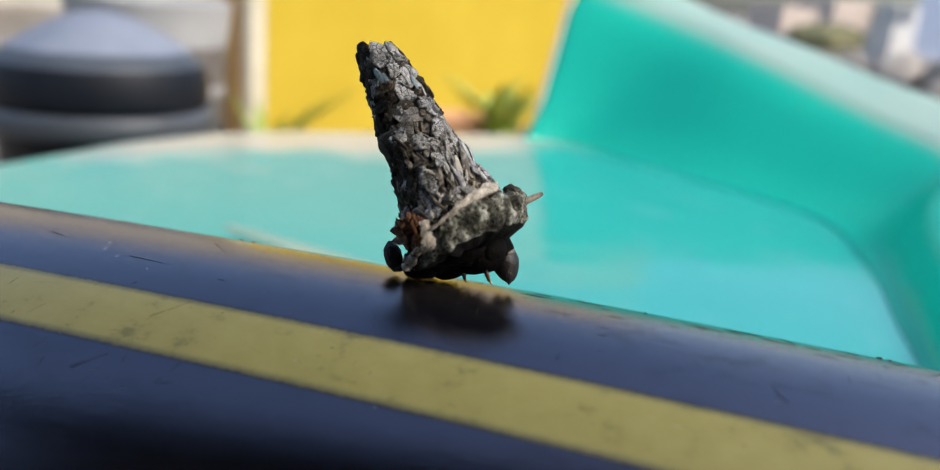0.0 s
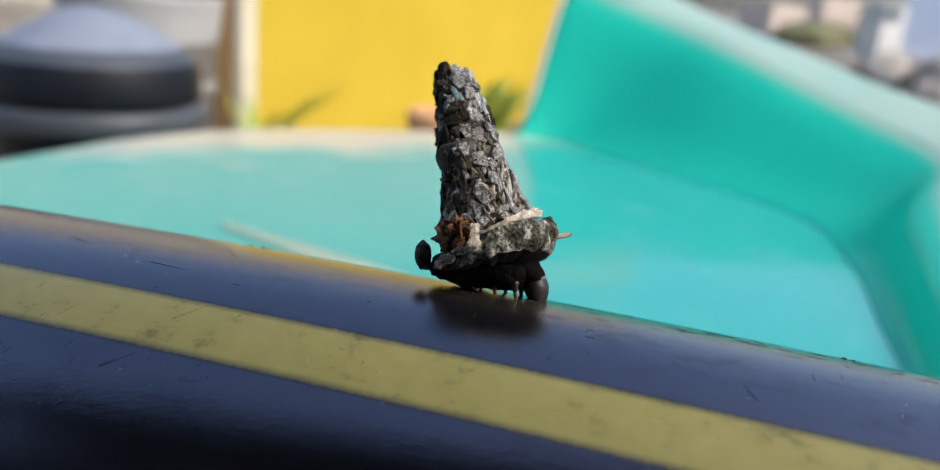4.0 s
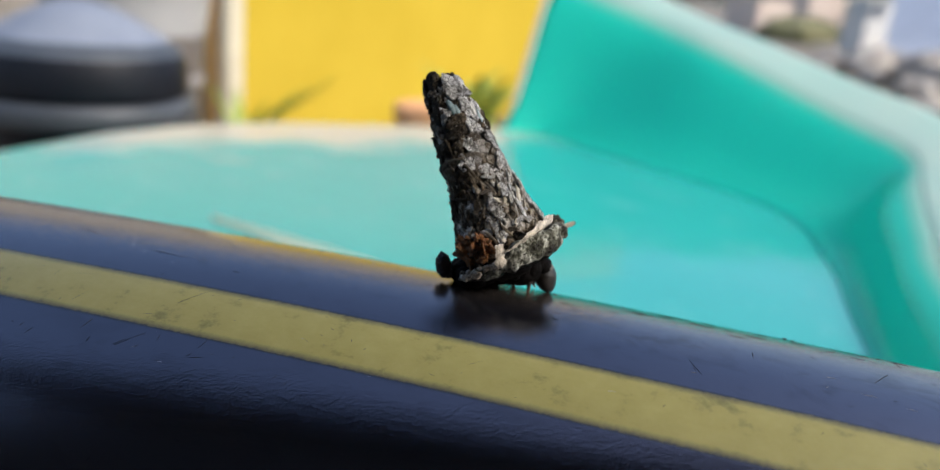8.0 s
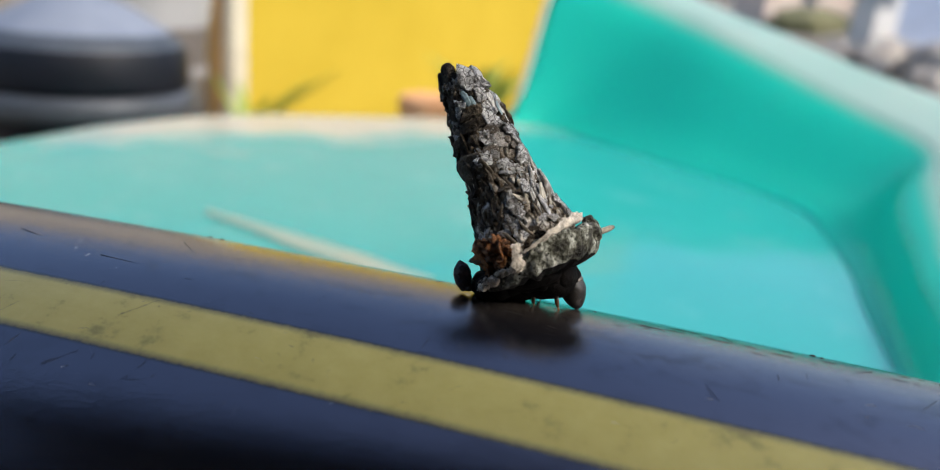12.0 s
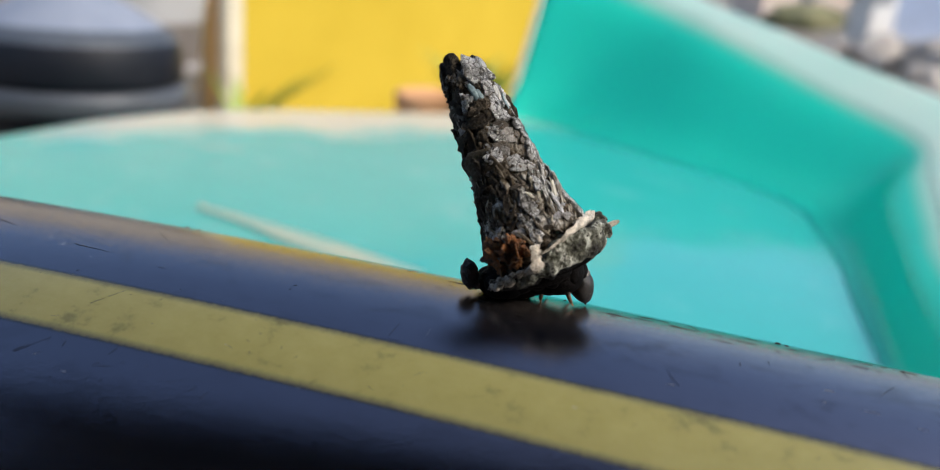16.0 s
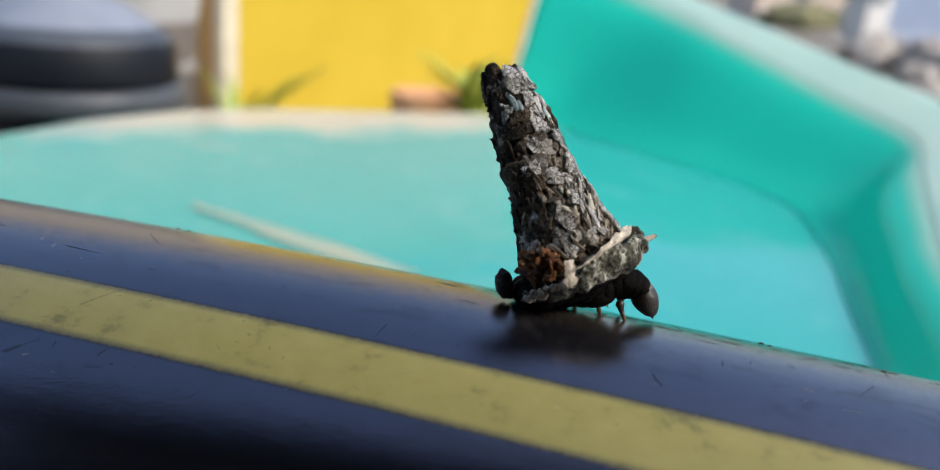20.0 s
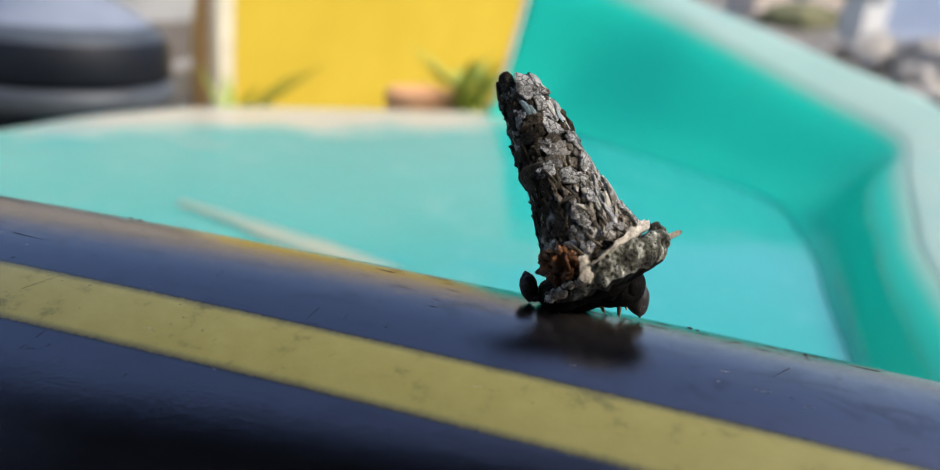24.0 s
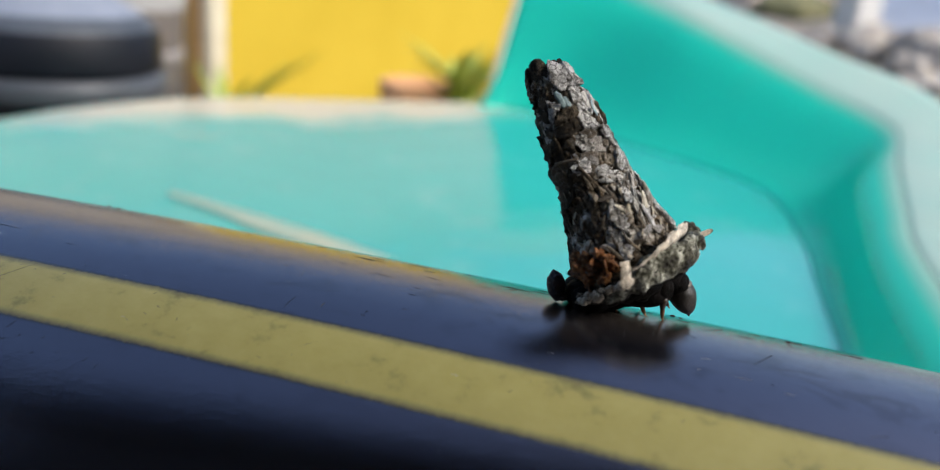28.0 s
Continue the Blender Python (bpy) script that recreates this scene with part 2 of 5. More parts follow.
c = ramp(nt, [(0.3, (0.02, 0.32, 0.278)), (0.7, (0.035, 0.36, 0.316))], haze)
c = mix(nt, ramp(nt, [(0.55, (0, 0, 0)), (0.8, (0.25, 0.25, 0.25))], worn), c, (0.3, 0.5, 0.46))
# cream scuffing along the far edge, with the board's reflection painted into it
tc = nt.nodes.new("ShaderNodeTexCoord")
sep = nt.nodes.new("ShaderNodeSeparateXYZ")
nt.links.new(tc.outputs["Object"], sep.inputs[0])
band_d = value(nt, "ADD", value(nt, "MULTIPLY", value(nt, "ADD", sep.outputs[0], 0.16), 0.71), value(nt, "MULTIPLY", value(nt, "SUBTRACT", 0.33, sep.outputs[1]), 0.7))
fray = value(nt, "MULTIPLY", value(nt, "SUBTRACT", noise_tex(nt, 22, 5), 0.5), 0.11)
rimmed = ramp(nt, [(0.006, (0.85,) * 3), (0.05, (0, 0, 0))], value(nt, "ADD", band_d, fray))
c = mix(nt, rimmed, c, (0.62, 0.5, 0.36))
nt.links.new(c, b.inputs["Base Color"])
nt.links.new(ramp(nt, [(0.3, (0.09,) * 3), (0.7, (0.15,) * 3)], haze), b.inputs["Roughness"])
bump(nt, b, noise_tex(nt, 30, 3), 0.0013, 0.6)
M_SCRAPE = simple("pale_scrape", (0.25, 0.36, 0.27), (0.42, 0.37, 0.24), 40, 0.4)

M_YELLOW = simple("yellow_paint", (0.43, 0.305, 0.03), (0.47, 0.335, 0.036), 9, 0.95, 0.0002, 60, 0.03)
M_WHITE = simple("white_edge", (0.46, 0.4, 0.28), (0.56, 0.5, 0.36), 40, 0.6)
M_WOOD = simple("orange_wood", (0.35, 0.17, 0.04), (0.5, 0.27, 0.07), 30, 0.6, stretch=(4, 4, 0.5))
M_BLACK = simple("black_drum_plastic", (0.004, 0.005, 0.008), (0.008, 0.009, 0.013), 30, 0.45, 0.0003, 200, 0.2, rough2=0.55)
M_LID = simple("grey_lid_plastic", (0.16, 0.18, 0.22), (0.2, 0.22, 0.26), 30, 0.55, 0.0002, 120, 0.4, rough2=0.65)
M_GREY = simple("pale_grey_metal", (0.28, 0.275, 0.265), (0.36, 0.35, 0.335), 14, 0.5)
M_RIB = simple("dull_band", (0.2, 0.18, 0.165), (0.26, 0.24, 0.22), 14, 0.5)
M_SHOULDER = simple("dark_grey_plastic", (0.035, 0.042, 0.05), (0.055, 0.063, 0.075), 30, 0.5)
M_RING = simple("dull_steel_ring", (0.04, 0.044, 0.05), (0.06, 0.065, 0.073), 40, 0.45)
M_BEIGE = simple("beige_plastic", (0.1, 0.085, 0.075), (0.16, 0.135, 0.115), 14, 0.6)
M_CLAY = simple("terracotta", (0.52, 0.25, 0.1), (0.64, 0.34, 0.16), 25, 0.8)
M_LEAF = simple("green_leaf", (0.24, 0.29, 0.03), (0.34, 0.37, 0.06), 40, 0.6)
M_GRASS = simple("green_grass", (0.17, 0.24, 0.015), (0.24, 0.31, 0.025), 40, 0.6)
M_STONE = simple("field_stone", (0.2, 0.17, 0.14), (0.42, 0.38, 0.33), 9, 0.85, 0.004, 30)
M_EARTH = simple("brown_earthy_stone", (0.07, 0.055, 0.035), (0.2, 0.15, 0.1), 12, 0.9, 0.004, 30)
M_PALE = simple("white_painted_block", (0.5, 0.48, 0.44), (0.6, 0.58, 0.53), 10, 0.7)
M_SLAB = simple("blue_grey_render", (0.36, 0.38, 0.42), (0.44, 0.46, 0.5), 4, 0.8)
M_BLUSH = simple("pinkish_beige_block", (0.5, 0.4, 0.33), (0.6, 0.5, 0.42), 6, 0.85)
M_SAND = simple("sandy_stone", (0.42, 0.34, 0.24), (0.56, 0.47, 0.35), 12, 0.85, 0.004, 30)
M_MOSS = simple("mossy_stone", (0.08, 0.085, 0.03), (0.2, 0.18, 0.09), 8, 0.9, 0.006, 25)
M_SOIL, nt, b = material("gravel_yard", 0.9)
patch = noise_tex(nt, 1.3, 6, 0.6)
peb = voronoi(nt, 22)
c = ramp(nt, [(0.38, (0.09, 0.08, 0.045)), (0.5, (0.24, 0.2, 0.15)), (0.66, (0.46, 0.42, 0.36))], patch)
nt.links.new(mix(nt, ramp(nt, [(0.3, (0, 0, 0)), (0.8, (0.6, 0.6, 0.6))], peb.outputs["Distance"]), c, (0.09, 0.075, 0.06)), b.inputs["Base Color"])
bump(nt, b, peb.outputs["Distance"], 0.01)
M_PLASTER = simple("cream_plaster", (0.42, 0.36, 0.28), (0.55, 0.49, 0.4), 3, 0.9, 0.003, 40)
# near-black surface of the added light blockers
M_BLOCKER = simple("dark_blocker", (0.012, 0.01, 0.009), (0.02, 0.017, 0.015), 5, 0.85, stretch=(6, 6, 1))


def case_material(name, tones, rough, relief, fine, dark=0.85, pale=0.35, unit=False):
    """Dry plant matter: a tone for each piece from its own random number, mottled and grainy."""
    m, nt, b = material(name, rough, 0.0, 0.3)
    info = nt.nodes.new("ShaderNodeObjectInfo")
    base = ramp(nt, tones, info.outputs["Random"])
    mott = noise_tex(nt, 1.5 if unit else 1900, 8, 0.75)
    vein = voronoi(nt, 2.0 if unit else 2400, "DISTANCE_TO_EDGE")
    c1 = mix(nt, ramp(nt, [(0.38, (dark,) * 3), (0.58, (0, 0, 0))], mott), base, (0.035, 0.026, 0.018))
    c1 = mix(nt, ramp(nt, [(0.0, (pale,) * 3), (0.07, (0, 0, 0))], vein.outputs["Distance"]), c1, (0.62, 0.6, 0.56))
    nt.links.new(c1, b.inputs["Base Color"])
    h = value(nt, "ADD", mott, value(nt, "MULTIPLY", noise_tex(nt, fine, 4), 0.5))
    bump(nt, b, h, relief, 1.0)
    return m


GREY_TONES = [(0.0, (0.1, 0.075, 0.05)), (0.25, (0.22, 0.19, 0.15)), (0.5, (0.4, 0.385, 0.37)), (1.0, (0.6, 0.585, 0.58))]
M_FLAKE = case_material("grey_bark", GREY_TONES, 0.75, 0.00012, 6, unit=True)
M_CORE = case_material("dark_silk_and_bark", [(0.0, (0.05, 0.036, 0.022)), (1.0, (0.055, 0.04, 0.025))], 0.85, 0.0003, 3500, 0.85, 0.04)
M_SHRED = case_material("brown_bark_shreds", [(0.0, (0.03, 0.022, 0.014)), (0.5, (0.085, 0.062, 0.038)), (1.0, (0.24, 0.19, 0.13))], 0.8, 0.00012, 6, pale=0.12, unit=True)
M_CRUMB = case_material("brown_crumbs", [(0.0, (0.05, 0.034, 0.02)), (0.5, (0.12, 0.085, 0.05)), (1.0, (0.34, 0.29, 0.22))], 0.8, 0.0002, 4000)
M_RUST = case_material("rust_brown_resin", [(0.0, (0.26, 0.095, 0.025)), (1.0, (0.5, 0.21, 0.07))], 0.5, 0.00025, 3000, 0.9, 0.05)
M_STRAW = case_material("pale_straw", [(0.0, (0.42, 0.37, 0.26)), (1.0, (0.62, 0.57, 0.46))], 0.7, 0.00008, 9, 0.5, 0.1, True)
M_TWIG = case_material("pale_twig", [(0.0, (0.45, 0.39, 0.29)), (1.0, (0.55, 0.49, 0.38))], 0.7, 0.0001, 5000, 0.5, 0.1)


def plate_material(name, tones, crust, pits, spots):
    """Bark plate: a tone for each plate, pale crust, black pits and a few dark spots."""
    m, nt, b = material(name, 0.8, 0.0, 0.25)
    info = nt.nodes.new("ShaderNodeObjectInfo")
    c = ramp(nt, tones, info.outputs["Random"])
    c = mix(nt, ramp(nt, [(0.44, (0, 0, 0)), (0.54, (0.85,) * 3)], noise_tex(nt, 1500, 7, 0.7)), c, crust)
    fine = noise_tex(nt, 5200, 6, 0.75)
    c = mix(nt, ramp(nt, [(pits - 0.1, (0.9,) * 3), (pits + 0.05, (0, 0, 0))], fine), c, (0.02, 0.015, 0.011))
    stain = noise_tex(nt, 700, 6, 0.7)
    c = mix(nt, ramp(nt, [(spots, (0.85,) * 3), (spots + 0.12, (0, 0, 0))], stain), c, (0.03, 0.022, 0.014))
    veins = voronoi(nt, 1900, "DISTANCE_TO_EDGE")
    c = mix(nt, ramp(nt, [(0.015, (0.75,) * 3), (0.06, (0, 0, 0))], veins.outputs["Distance"]), c, (0.05, 0.04, 0.03))
    nt.links.new(c, b.inputs["Base Color"])
    bump(nt, b, value(nt, "ADD", value(nt, "MULTIPLY", stain, 1.2), fine), 0.0006, 1.0)
    return m


M_BARK, nt, b = material("mottled_bark", 0.85, 0.0, 0.2)
patchy = noise_tex(nt, 620, 6, 0.7, distort=0.6)
c = ramp(nt, [(0.37, (0.035, 0.024, 0.014)), (0.45, (0.16, 0.115, 0.07)), (0.54, (0.38, 0.34, 0.28)), (0.64, (0.72, 0.69, 0.64))], patchy)
grit = noise_tex(nt, 4600, 6, 0.75)
c = mix(nt, ramp(nt, [(0.34, (0.9,) * 3), (0.47, (0, 0, 0))], grit), c, (0.018, 0.013, 0.009))
split = voronoi(nt, 1250, "DISTANCE_TO_EDGE", (1.0, 1.0, 0.55))
c = mix(nt, ramp(nt, [(0.02, (0.8,) * 3), (0.09, (0, 0, 0))], split.outputs["Distance"]), c, (0.02, 0.014, 0.01))
nt.links.new(c, b.inputs["Base Color"])
bump(nt, b, value(nt, "ADD", grit, value(nt, "MULTIPLY", split.outputs["Distance"], 1.5)), 0.0003, 1.0)

# grey and brown bark, lightened and darkened further for sunlit and shaded sides
M_PLATE_SUNLIT = plate_material("sunlit_grey_bark", [(0.0, (0.36, 0.33, 0.28)), (0.3, (0.62, 0.6, 0.56)), (1.0, (0.85, 0.83, 0.79))], (0.92, 0.9, 0.87), 0.42, 0.385)
M_PLATE_SHADED = plate_material("shaded_brown_bark", [(0.0, (0.06, 0.043, 0.025)), (0.55, (0.14, 0.1, 0.06)), (1.0, (0.27, 0.22, 0.15))], (0.22, 0.17, 0.11), 0.5, 0.46)
M_SLIVER = simple("blue_grey_sliver", (0.11, 0.17, 0.18), (0.24, 0.32, 0.33), 6, 0.4, 0.00005, 12)
M_PAPER = case_material("pale_papery_leaf", [(0.0, (0.64, 0.55, 0.44)), (1.0, (0.74, 0.66, 0.54))], 0.6, 0.00008, 4000, 0.75, 0.1)
M_CRUST = case_material("beige_crust", [(0.0, (0.5, 0.42, 0.31)), (1.0, (0.74, 0.66, 0.54))], 0.75, 0.00012, 4000, 0.7, 0.1)
M_SEED = simple("dark_seed", (0.006, 0.004, 0.004), (0.06, 0.028, 0.02), 1900, 0.5, 0.0003, 2600)
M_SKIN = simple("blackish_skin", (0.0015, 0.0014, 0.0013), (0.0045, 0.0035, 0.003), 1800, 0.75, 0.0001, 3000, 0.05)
M_HEAD = simple("dark_brown_head", (0.006, 0.005, 0.004), (0.018, 0.014, 0.01), 1600, 0.45, 0.00006, 3000, 0.4)
M_NECK = simple("grey_brown_neck", (0.05, 0.042, 0.032), (0.13, 0.11, 0.085), 1500, 0.5, 0.00006, 3000)
M_LEG = simple("amber_leg", (0.32, 0.11, 0.015), (0.5, 0.2, 0.03), 1500, 0.3)
M_SHIN = simple("dark_amber_leg", (0.05, 0.022, 0.006), (0.16, 0.06, 0.01), 1800, 0.35)
M_LEG_DARK = simple("dark_leg", (0.012, 0.008, 0.006), (0.03, 0.018, 0.01), 1500, 0.35)

M_COLLAR, nt, b = material("spotted_collar", 0.75, 0.0, 0.3)
dots = voronoi(nt, 3200)
blot = noise_tex(nt, 620, 7, 0.7)
c = ramp(nt, [(0.4, (0.015, 0.013, 0.009)), (0.5, (0.08, 0.078, 0.053)), (0.58, (0.32, 0.32, 0.26)), (0.7, (0.66, 0.64, 0.57))], blot)
nt.links.new(mix(nt, ramp(nt, [(0.16, (1, 1, 1)), (0.3, (0, 0, 0))], dots.outputs["Distance"]), c, (0.02, 0.017, 0.012)), b.inputs["Base Color"])
bump(nt, b, value(nt, "ADD", blot, value(nt, "MULTIPLY", dots.outputs["Distance"], 0.4)), 0.0004)

# collar's underside: the shade below the brim is put into this near-black colour
M_UNDERSIDE, nt, b = material("shaded_underside", 0.85, 0.0, 0.15)
blot = noise_tex(nt, 900, 7, 0.7)
nt.links.new(ramp(nt, [(0.45, (0.006, 0.005, 0.005)), (0.6, (0.014, 0.013, 0.01)), (0.75, (0.06, 0.06, 0.045))], blot), b.inputs["Base Color"])
bump(nt, b, blot, 0.0003)

# ---- setting ----
GROUND_Z = -0.2
gb = bmesh.new()
bmesh.ops.create_grid(gb, x_segments=40, y_segments=40, size=80)
ground = tagged(part("ground", gb, M_SOIL), "grey-brown gravelly yard soil", "ground", kind="structure")
ground.location.z = GROUND_Z
TURNED = Matrix.Rotation(radians(21), 4, "Z")
# unseen panel and ledge, added to block sky light and darken the pipe's reflections
wall = tagged(part("blocker_panel", box(0.52, 0.02, 0.41, 0.002, (-0.123, -0.105, GROUND_Z + 0.205)), M_BLOCKER, smooth=False), "unseen dark panel that shades the pipe and the case", "wall", kind="structure")
ledge_blocker = tagged(part("blocker_ledge", box(0.54, 0.08, 0.012, 0.002, (-0.123, -0.068, 0.218)), M_BLOCKER, smooth=False), "unseen dark ledge that blocks the sky above the pipe", "roof", kind="structure")
wall.matrix_world = ledge_blocker.matrix_world = TURNED
far_wall = tagged(part("wall_far", box(4.9, 0.12, 1.5, 0.004, (0.75, 0, 0.75)), M_PLASTER, smooth=False), "cream plastered yard wall", "wall", kind="structure")
far_wall.matrix_world = Matrix.Translation((-3.1, 2.6, GROUND_Z)) @ Matrix.Rotation(radians(28), 4, "Z")

# ---- pipe ----
PIPE_R = 20.5 * MM


def pipe_point(s, phi, lift=0.0):
    """On the pipe: s along it, phi from the crest; the ends bend slightly downwards."""
    r = PIPE_R + lift
    return Vector((s, -r * math.sin(phi), -PIPE_R + r * math.cos(phi) - s * s / 2.8))


PHI_A, PHI_B = 0.275, 0.508
pipe = empty("plastic_pipe", "black plastic pipe with a yellow stripe, scuffed", "pipe")
S = [-0.16 + 0.0025 * k for k in range(113)]


def pipe_strip(a, b, n, lift=0.0):
    return grid_mesh([[pipe_point(s, a + (b - a) * k / n, lift) for k in range(n + 1)] for s in S])


part("pipe_wall", pipe_strip(PHI_B, PHI_A + 2 * math.pi, 120), M_PIPE, pipe)
part("stripe", pipe_strip(PHI_A, PHI_B, 10), M_STRIPE, pipe, "sun-bleached yellow stripe")


def scuff_mesh(seed):
    """A ragged torn mark, one unit long along x, low and frayed."""
    rnd = random.Random(seed)
    n = 26
    rows = []
    bend = rnd.uniform(-0.1, 0.1)
    for k in range(n):
        u = k / (n - 1)
        w = 0.012 + 0.085 * math.sin(math.pi * u) * max(0.12, 0.75 + 1.1 * noise.noise(Vector((u * 5, seed, 0)))) * rnd.uniform(0.35, 1.5)
        y = bend * math.sin(3 * u) + 0.06 * noise.noise(Vector((u * 6, seed, 4))) + rnd.uniform(-0.02, 0.02)
        z = 0.035 * math.sin(math.pi * u) * rnd.uniform(0.2, 1.5)
        rows.append([Vector((u - 0.5, y - w, -0.05)), Vector((u - 0.5, y - w * 0.3, z)), Vector((u - 0.5, y + w * 0.4, z * 0.7)), Vector((u - 0.5, y + w, -0.05))])
    bm = grid_mesh(rows)
    me = bpy.data.meshes.new("scuff")
    bm.to_mesh(me)
    bm.free()
    return me


SCUFFS = [scuff_mesh(k) for k in range(7)]
BURRS = [scuff_mesh(k + 20) for k in range(3)]
SCRATCHES = [scuff_mesh(k + 40) for k in range(5)]
for me in SCRATCHES:
    me.materials.append(M_SCRATCH)
for me in SCUFFS:
    me.materials.append(M_SCUFF)
for me in BURRS:
    me.materials.append(M_BURR)


def scuff(s, phi, length, turn, wide=1.0, burr=False, rnd=random.Random(5)):
    """A gouge at s (mm) along the pipe and phi round it, length in mm, turned from the pipe's length."""
    ob = new("burr" if burr else "scuff", rnd.choice(BURRS if burr else SCRATCHES if wide < 0.7 else SCUFFS))
    ob.parent = pipe
    p = pipe_point(s * MM, phi)
    across = (0.02 + 0.3 * min(wide, 1.2)) * (1.0 + 0.22 * length)
    ob.matrix_basis = Matrix.Translation(p) @ Matrix.Rotation(phi, 4, "X") @ Matrix.Rotation(radians(turn), 4, "Z") @ Matrix.Diagonal((0.75 * length * MM, across * MM, 0.0005, 1))
    return ob


for row in ((12.5, -0.21, 1.2, -2, 1), (14.4, -0.22, 1.7, 0, 1), (10.9, -0.137, 0.9, -10, 1), (2.3, -0.256, 1.4, 0, 1), (2.0, -0.2, 1.5, -4, 1.3),
            (22.8, -0.159, 0.78, -71, 1), (16.7, 0.178, 1.19, -68, 1.5), (19.0, -0.218, 1.38, -24, 1), (24.4, -0.075, 0.72, -32, 1), (12.6, -0.177, 0.79, 14, 1),
            (29.4, -0.282, 0.73, 8, 1.2), (17.7, -0.266, 2.77, -71, 0.8), (16.8, 0.170, 2.11, -57, 0.8), (20.4, 0.018, 1.5, -87, 1), (22.1, -0.036, 1.2, -90, 1), (28.5, -0.014, 3.00, 60, 0.9),
            (30.4, -0.218, 2.03, -87, 1.5), (28.7, -0.186, 0.77, -58, 1), (19.4, -0.143, 1.92, -6, 0.6), (25.7, -0.195, 2.78, 50, 0.8),
            (-20.0, -0.080, 4.26, -42, 0.5), (-30.7, 0.057, 5.05, -14, 0.4), (-21.9, 0.123, 6.24, -3, 0.3), (-17.7, 0.335, 3.52, 50, 0.35), (-19.9, 0.454, 1.20, 13, 0.6), (-29.3, 0.350, 0.97, 83, 0.7), (-27.2, 0.466, 0.36, 83, 2),
            (-22.9, 0.598, 0.81, 84, 2.2), (-20.0, 0.564, 2.92, 42, 1), (-15.3, 0.574, 0.54, 45, 2), (-13.8, 0.556, 0.44, 42, 1.6), (-23.8, 0.541, 1.47, 66, 0.5), (-18.1, 0.539, 0.71, 94, 1), (-26.6, 0.044, 0.60, 97, 1.2),
            (-25.9, 0.433, 1.75, 57, 0.3), (-16.6, 0.314, 0.25, 16, 1.5), (-14.8, 0.281, 0.19, 29, 1.5), (-13.3, 0.181, 0.30, 29, 1.5), (-8.6, 0.014, 0.31, 28, 1.5), (-28.5, 0.492, 0.75, 20, 0.8), (-20.4, 0.076, 0.32, -1, 1.5),
            (-20.6, 0.579, 1.41, 44, 1.5), (-2.2, -0.274, 1.42, 71, 1.4), (4.3, -0.054, 1.95, -8, 1), (6.6, -0.197, 1.01, 10, 2), (7.4, -0.117, 1.40, -8, 0.8), (8.1, -0.066, 0.69, 15, 1.8), (7.1, 0.052, 0.93, -2, 1.8),
            (-4.9, 0.015, 0.75, -20, 1.8), (0.5, 0.224, 1.76, 82, 0.8), (-0.4, 0.056, 1.38, 99, 0.5), (-6.7, 0.014, 0.89, 42, 0.5), (2.5, 0.208, 1.09, 83, 0.4), (-16.6, 0.161, 0.84, -7, 1), (-15.5, -0.042, 0.67, -1, 1.2),
            (-14.8, 0.578, 2.00, 13, 0.8), (-14.8, 0.525, 1.18, 69, 0.9), (-8.1, 0.429, 0.92, -30, 0.5), (-6.9, 0.357, 0.45, -16, 1.5), (0.9, 0.455, 0.55, -2, 1.2), (-2.6, -0.078, 0.30, 0, 1.5),
            (-0.1, -0.078, 0.32, 36, 1.5), (-9.0, 0.019, 0.36, -27, 1.4), (-2.8, -0.030, 0.88, 0, 0.8), (6.8, 0.019, 0.46, -38, 1.5)):
    scuff(*row)
for row in ((16.7, 0.2, 0.6, 10), (12.0, 0.366, 0.7, 8), (25.2, 0.06, 0.9, 10), (27.2, 0.12, 1.5, 0), (29.7, 0.148, 0.9, -5), (-27.0, 0.05, 0.5, 0), (-25.0, 0.13, 0.6, 85), (-26.5, 0.1, 0.5, 90), (-19.4, 0.59, 0.5, 20), (-17.0, 0.62, 0.6, 0)):
    scuff(*row, 0.6, burr=True)
rnd = random.Random(11)
for k in range(130):
    scuff(rnd.uniform(-60, 42), rnd.uniform(-0.25, 0.64), rnd.uniform(0.1, 0.5), rnd.gauss(20, 40), rnd.uniform(0.3, 1.3), rnd.random() < 0.12)
# torn ridges along the crest
for k in range(16):
    scuff(rnd.uniform(2, 42), rnd.uniform(-0.3, -0.19), rnd.uniform(1.2, 3.5), rnd.gauss(0, 2.5), rnd.uniform(0.5, 0.9))
# crossing scrapes below the stripe and short nicks
for k in range(14):
    scuff(rnd.uniform(-42, -6), rnd.uniform(0.54, 0.64), rnd.uniform(0.3, 1.0), rnd.gauss(40, 22), rnd.uniform(0.7, 1.1))
for k in range(8):
    scuff(rnd.uniform(-40, 35), rnd.uniform(-0.15, 0.6), rnd.uniform(0.8, 2.4), rnd.gauss(10, 30), rnd.uniform(0.0, 0.06))
bm = bmesh.new()
bmesh.ops.create_icosphere(bm, subdivisions=2, radius=0.00022)
for v in bm.verts:
    v.co *= 1 + 0.35 * noise.noise(v.co * 6000)
GRIT = bpy.data.meshes.new("grit")
bm.to_mesh(GRIT)
bm.free()
GRIT.materials.append(M_SCUFF)
for s, phi, k in ((23.2, -0.33, 1.3), (23.7, -0.31, 0.9), (-22.2, -0.381, 1.3), (-20.5, -0.33, 1.2), (9.0, -0.3, 0.8), (30.5, -0.27, 1.0)):
    ob = new("grit", GRIT)
    ob.parent = pipe
    ob.matrix_basis = Matrix.Translation(pipe_point(s * MM, phi)) @ Matrix.Diagonal((k * 0.7, k * 0.4, k * 0.3, 1))

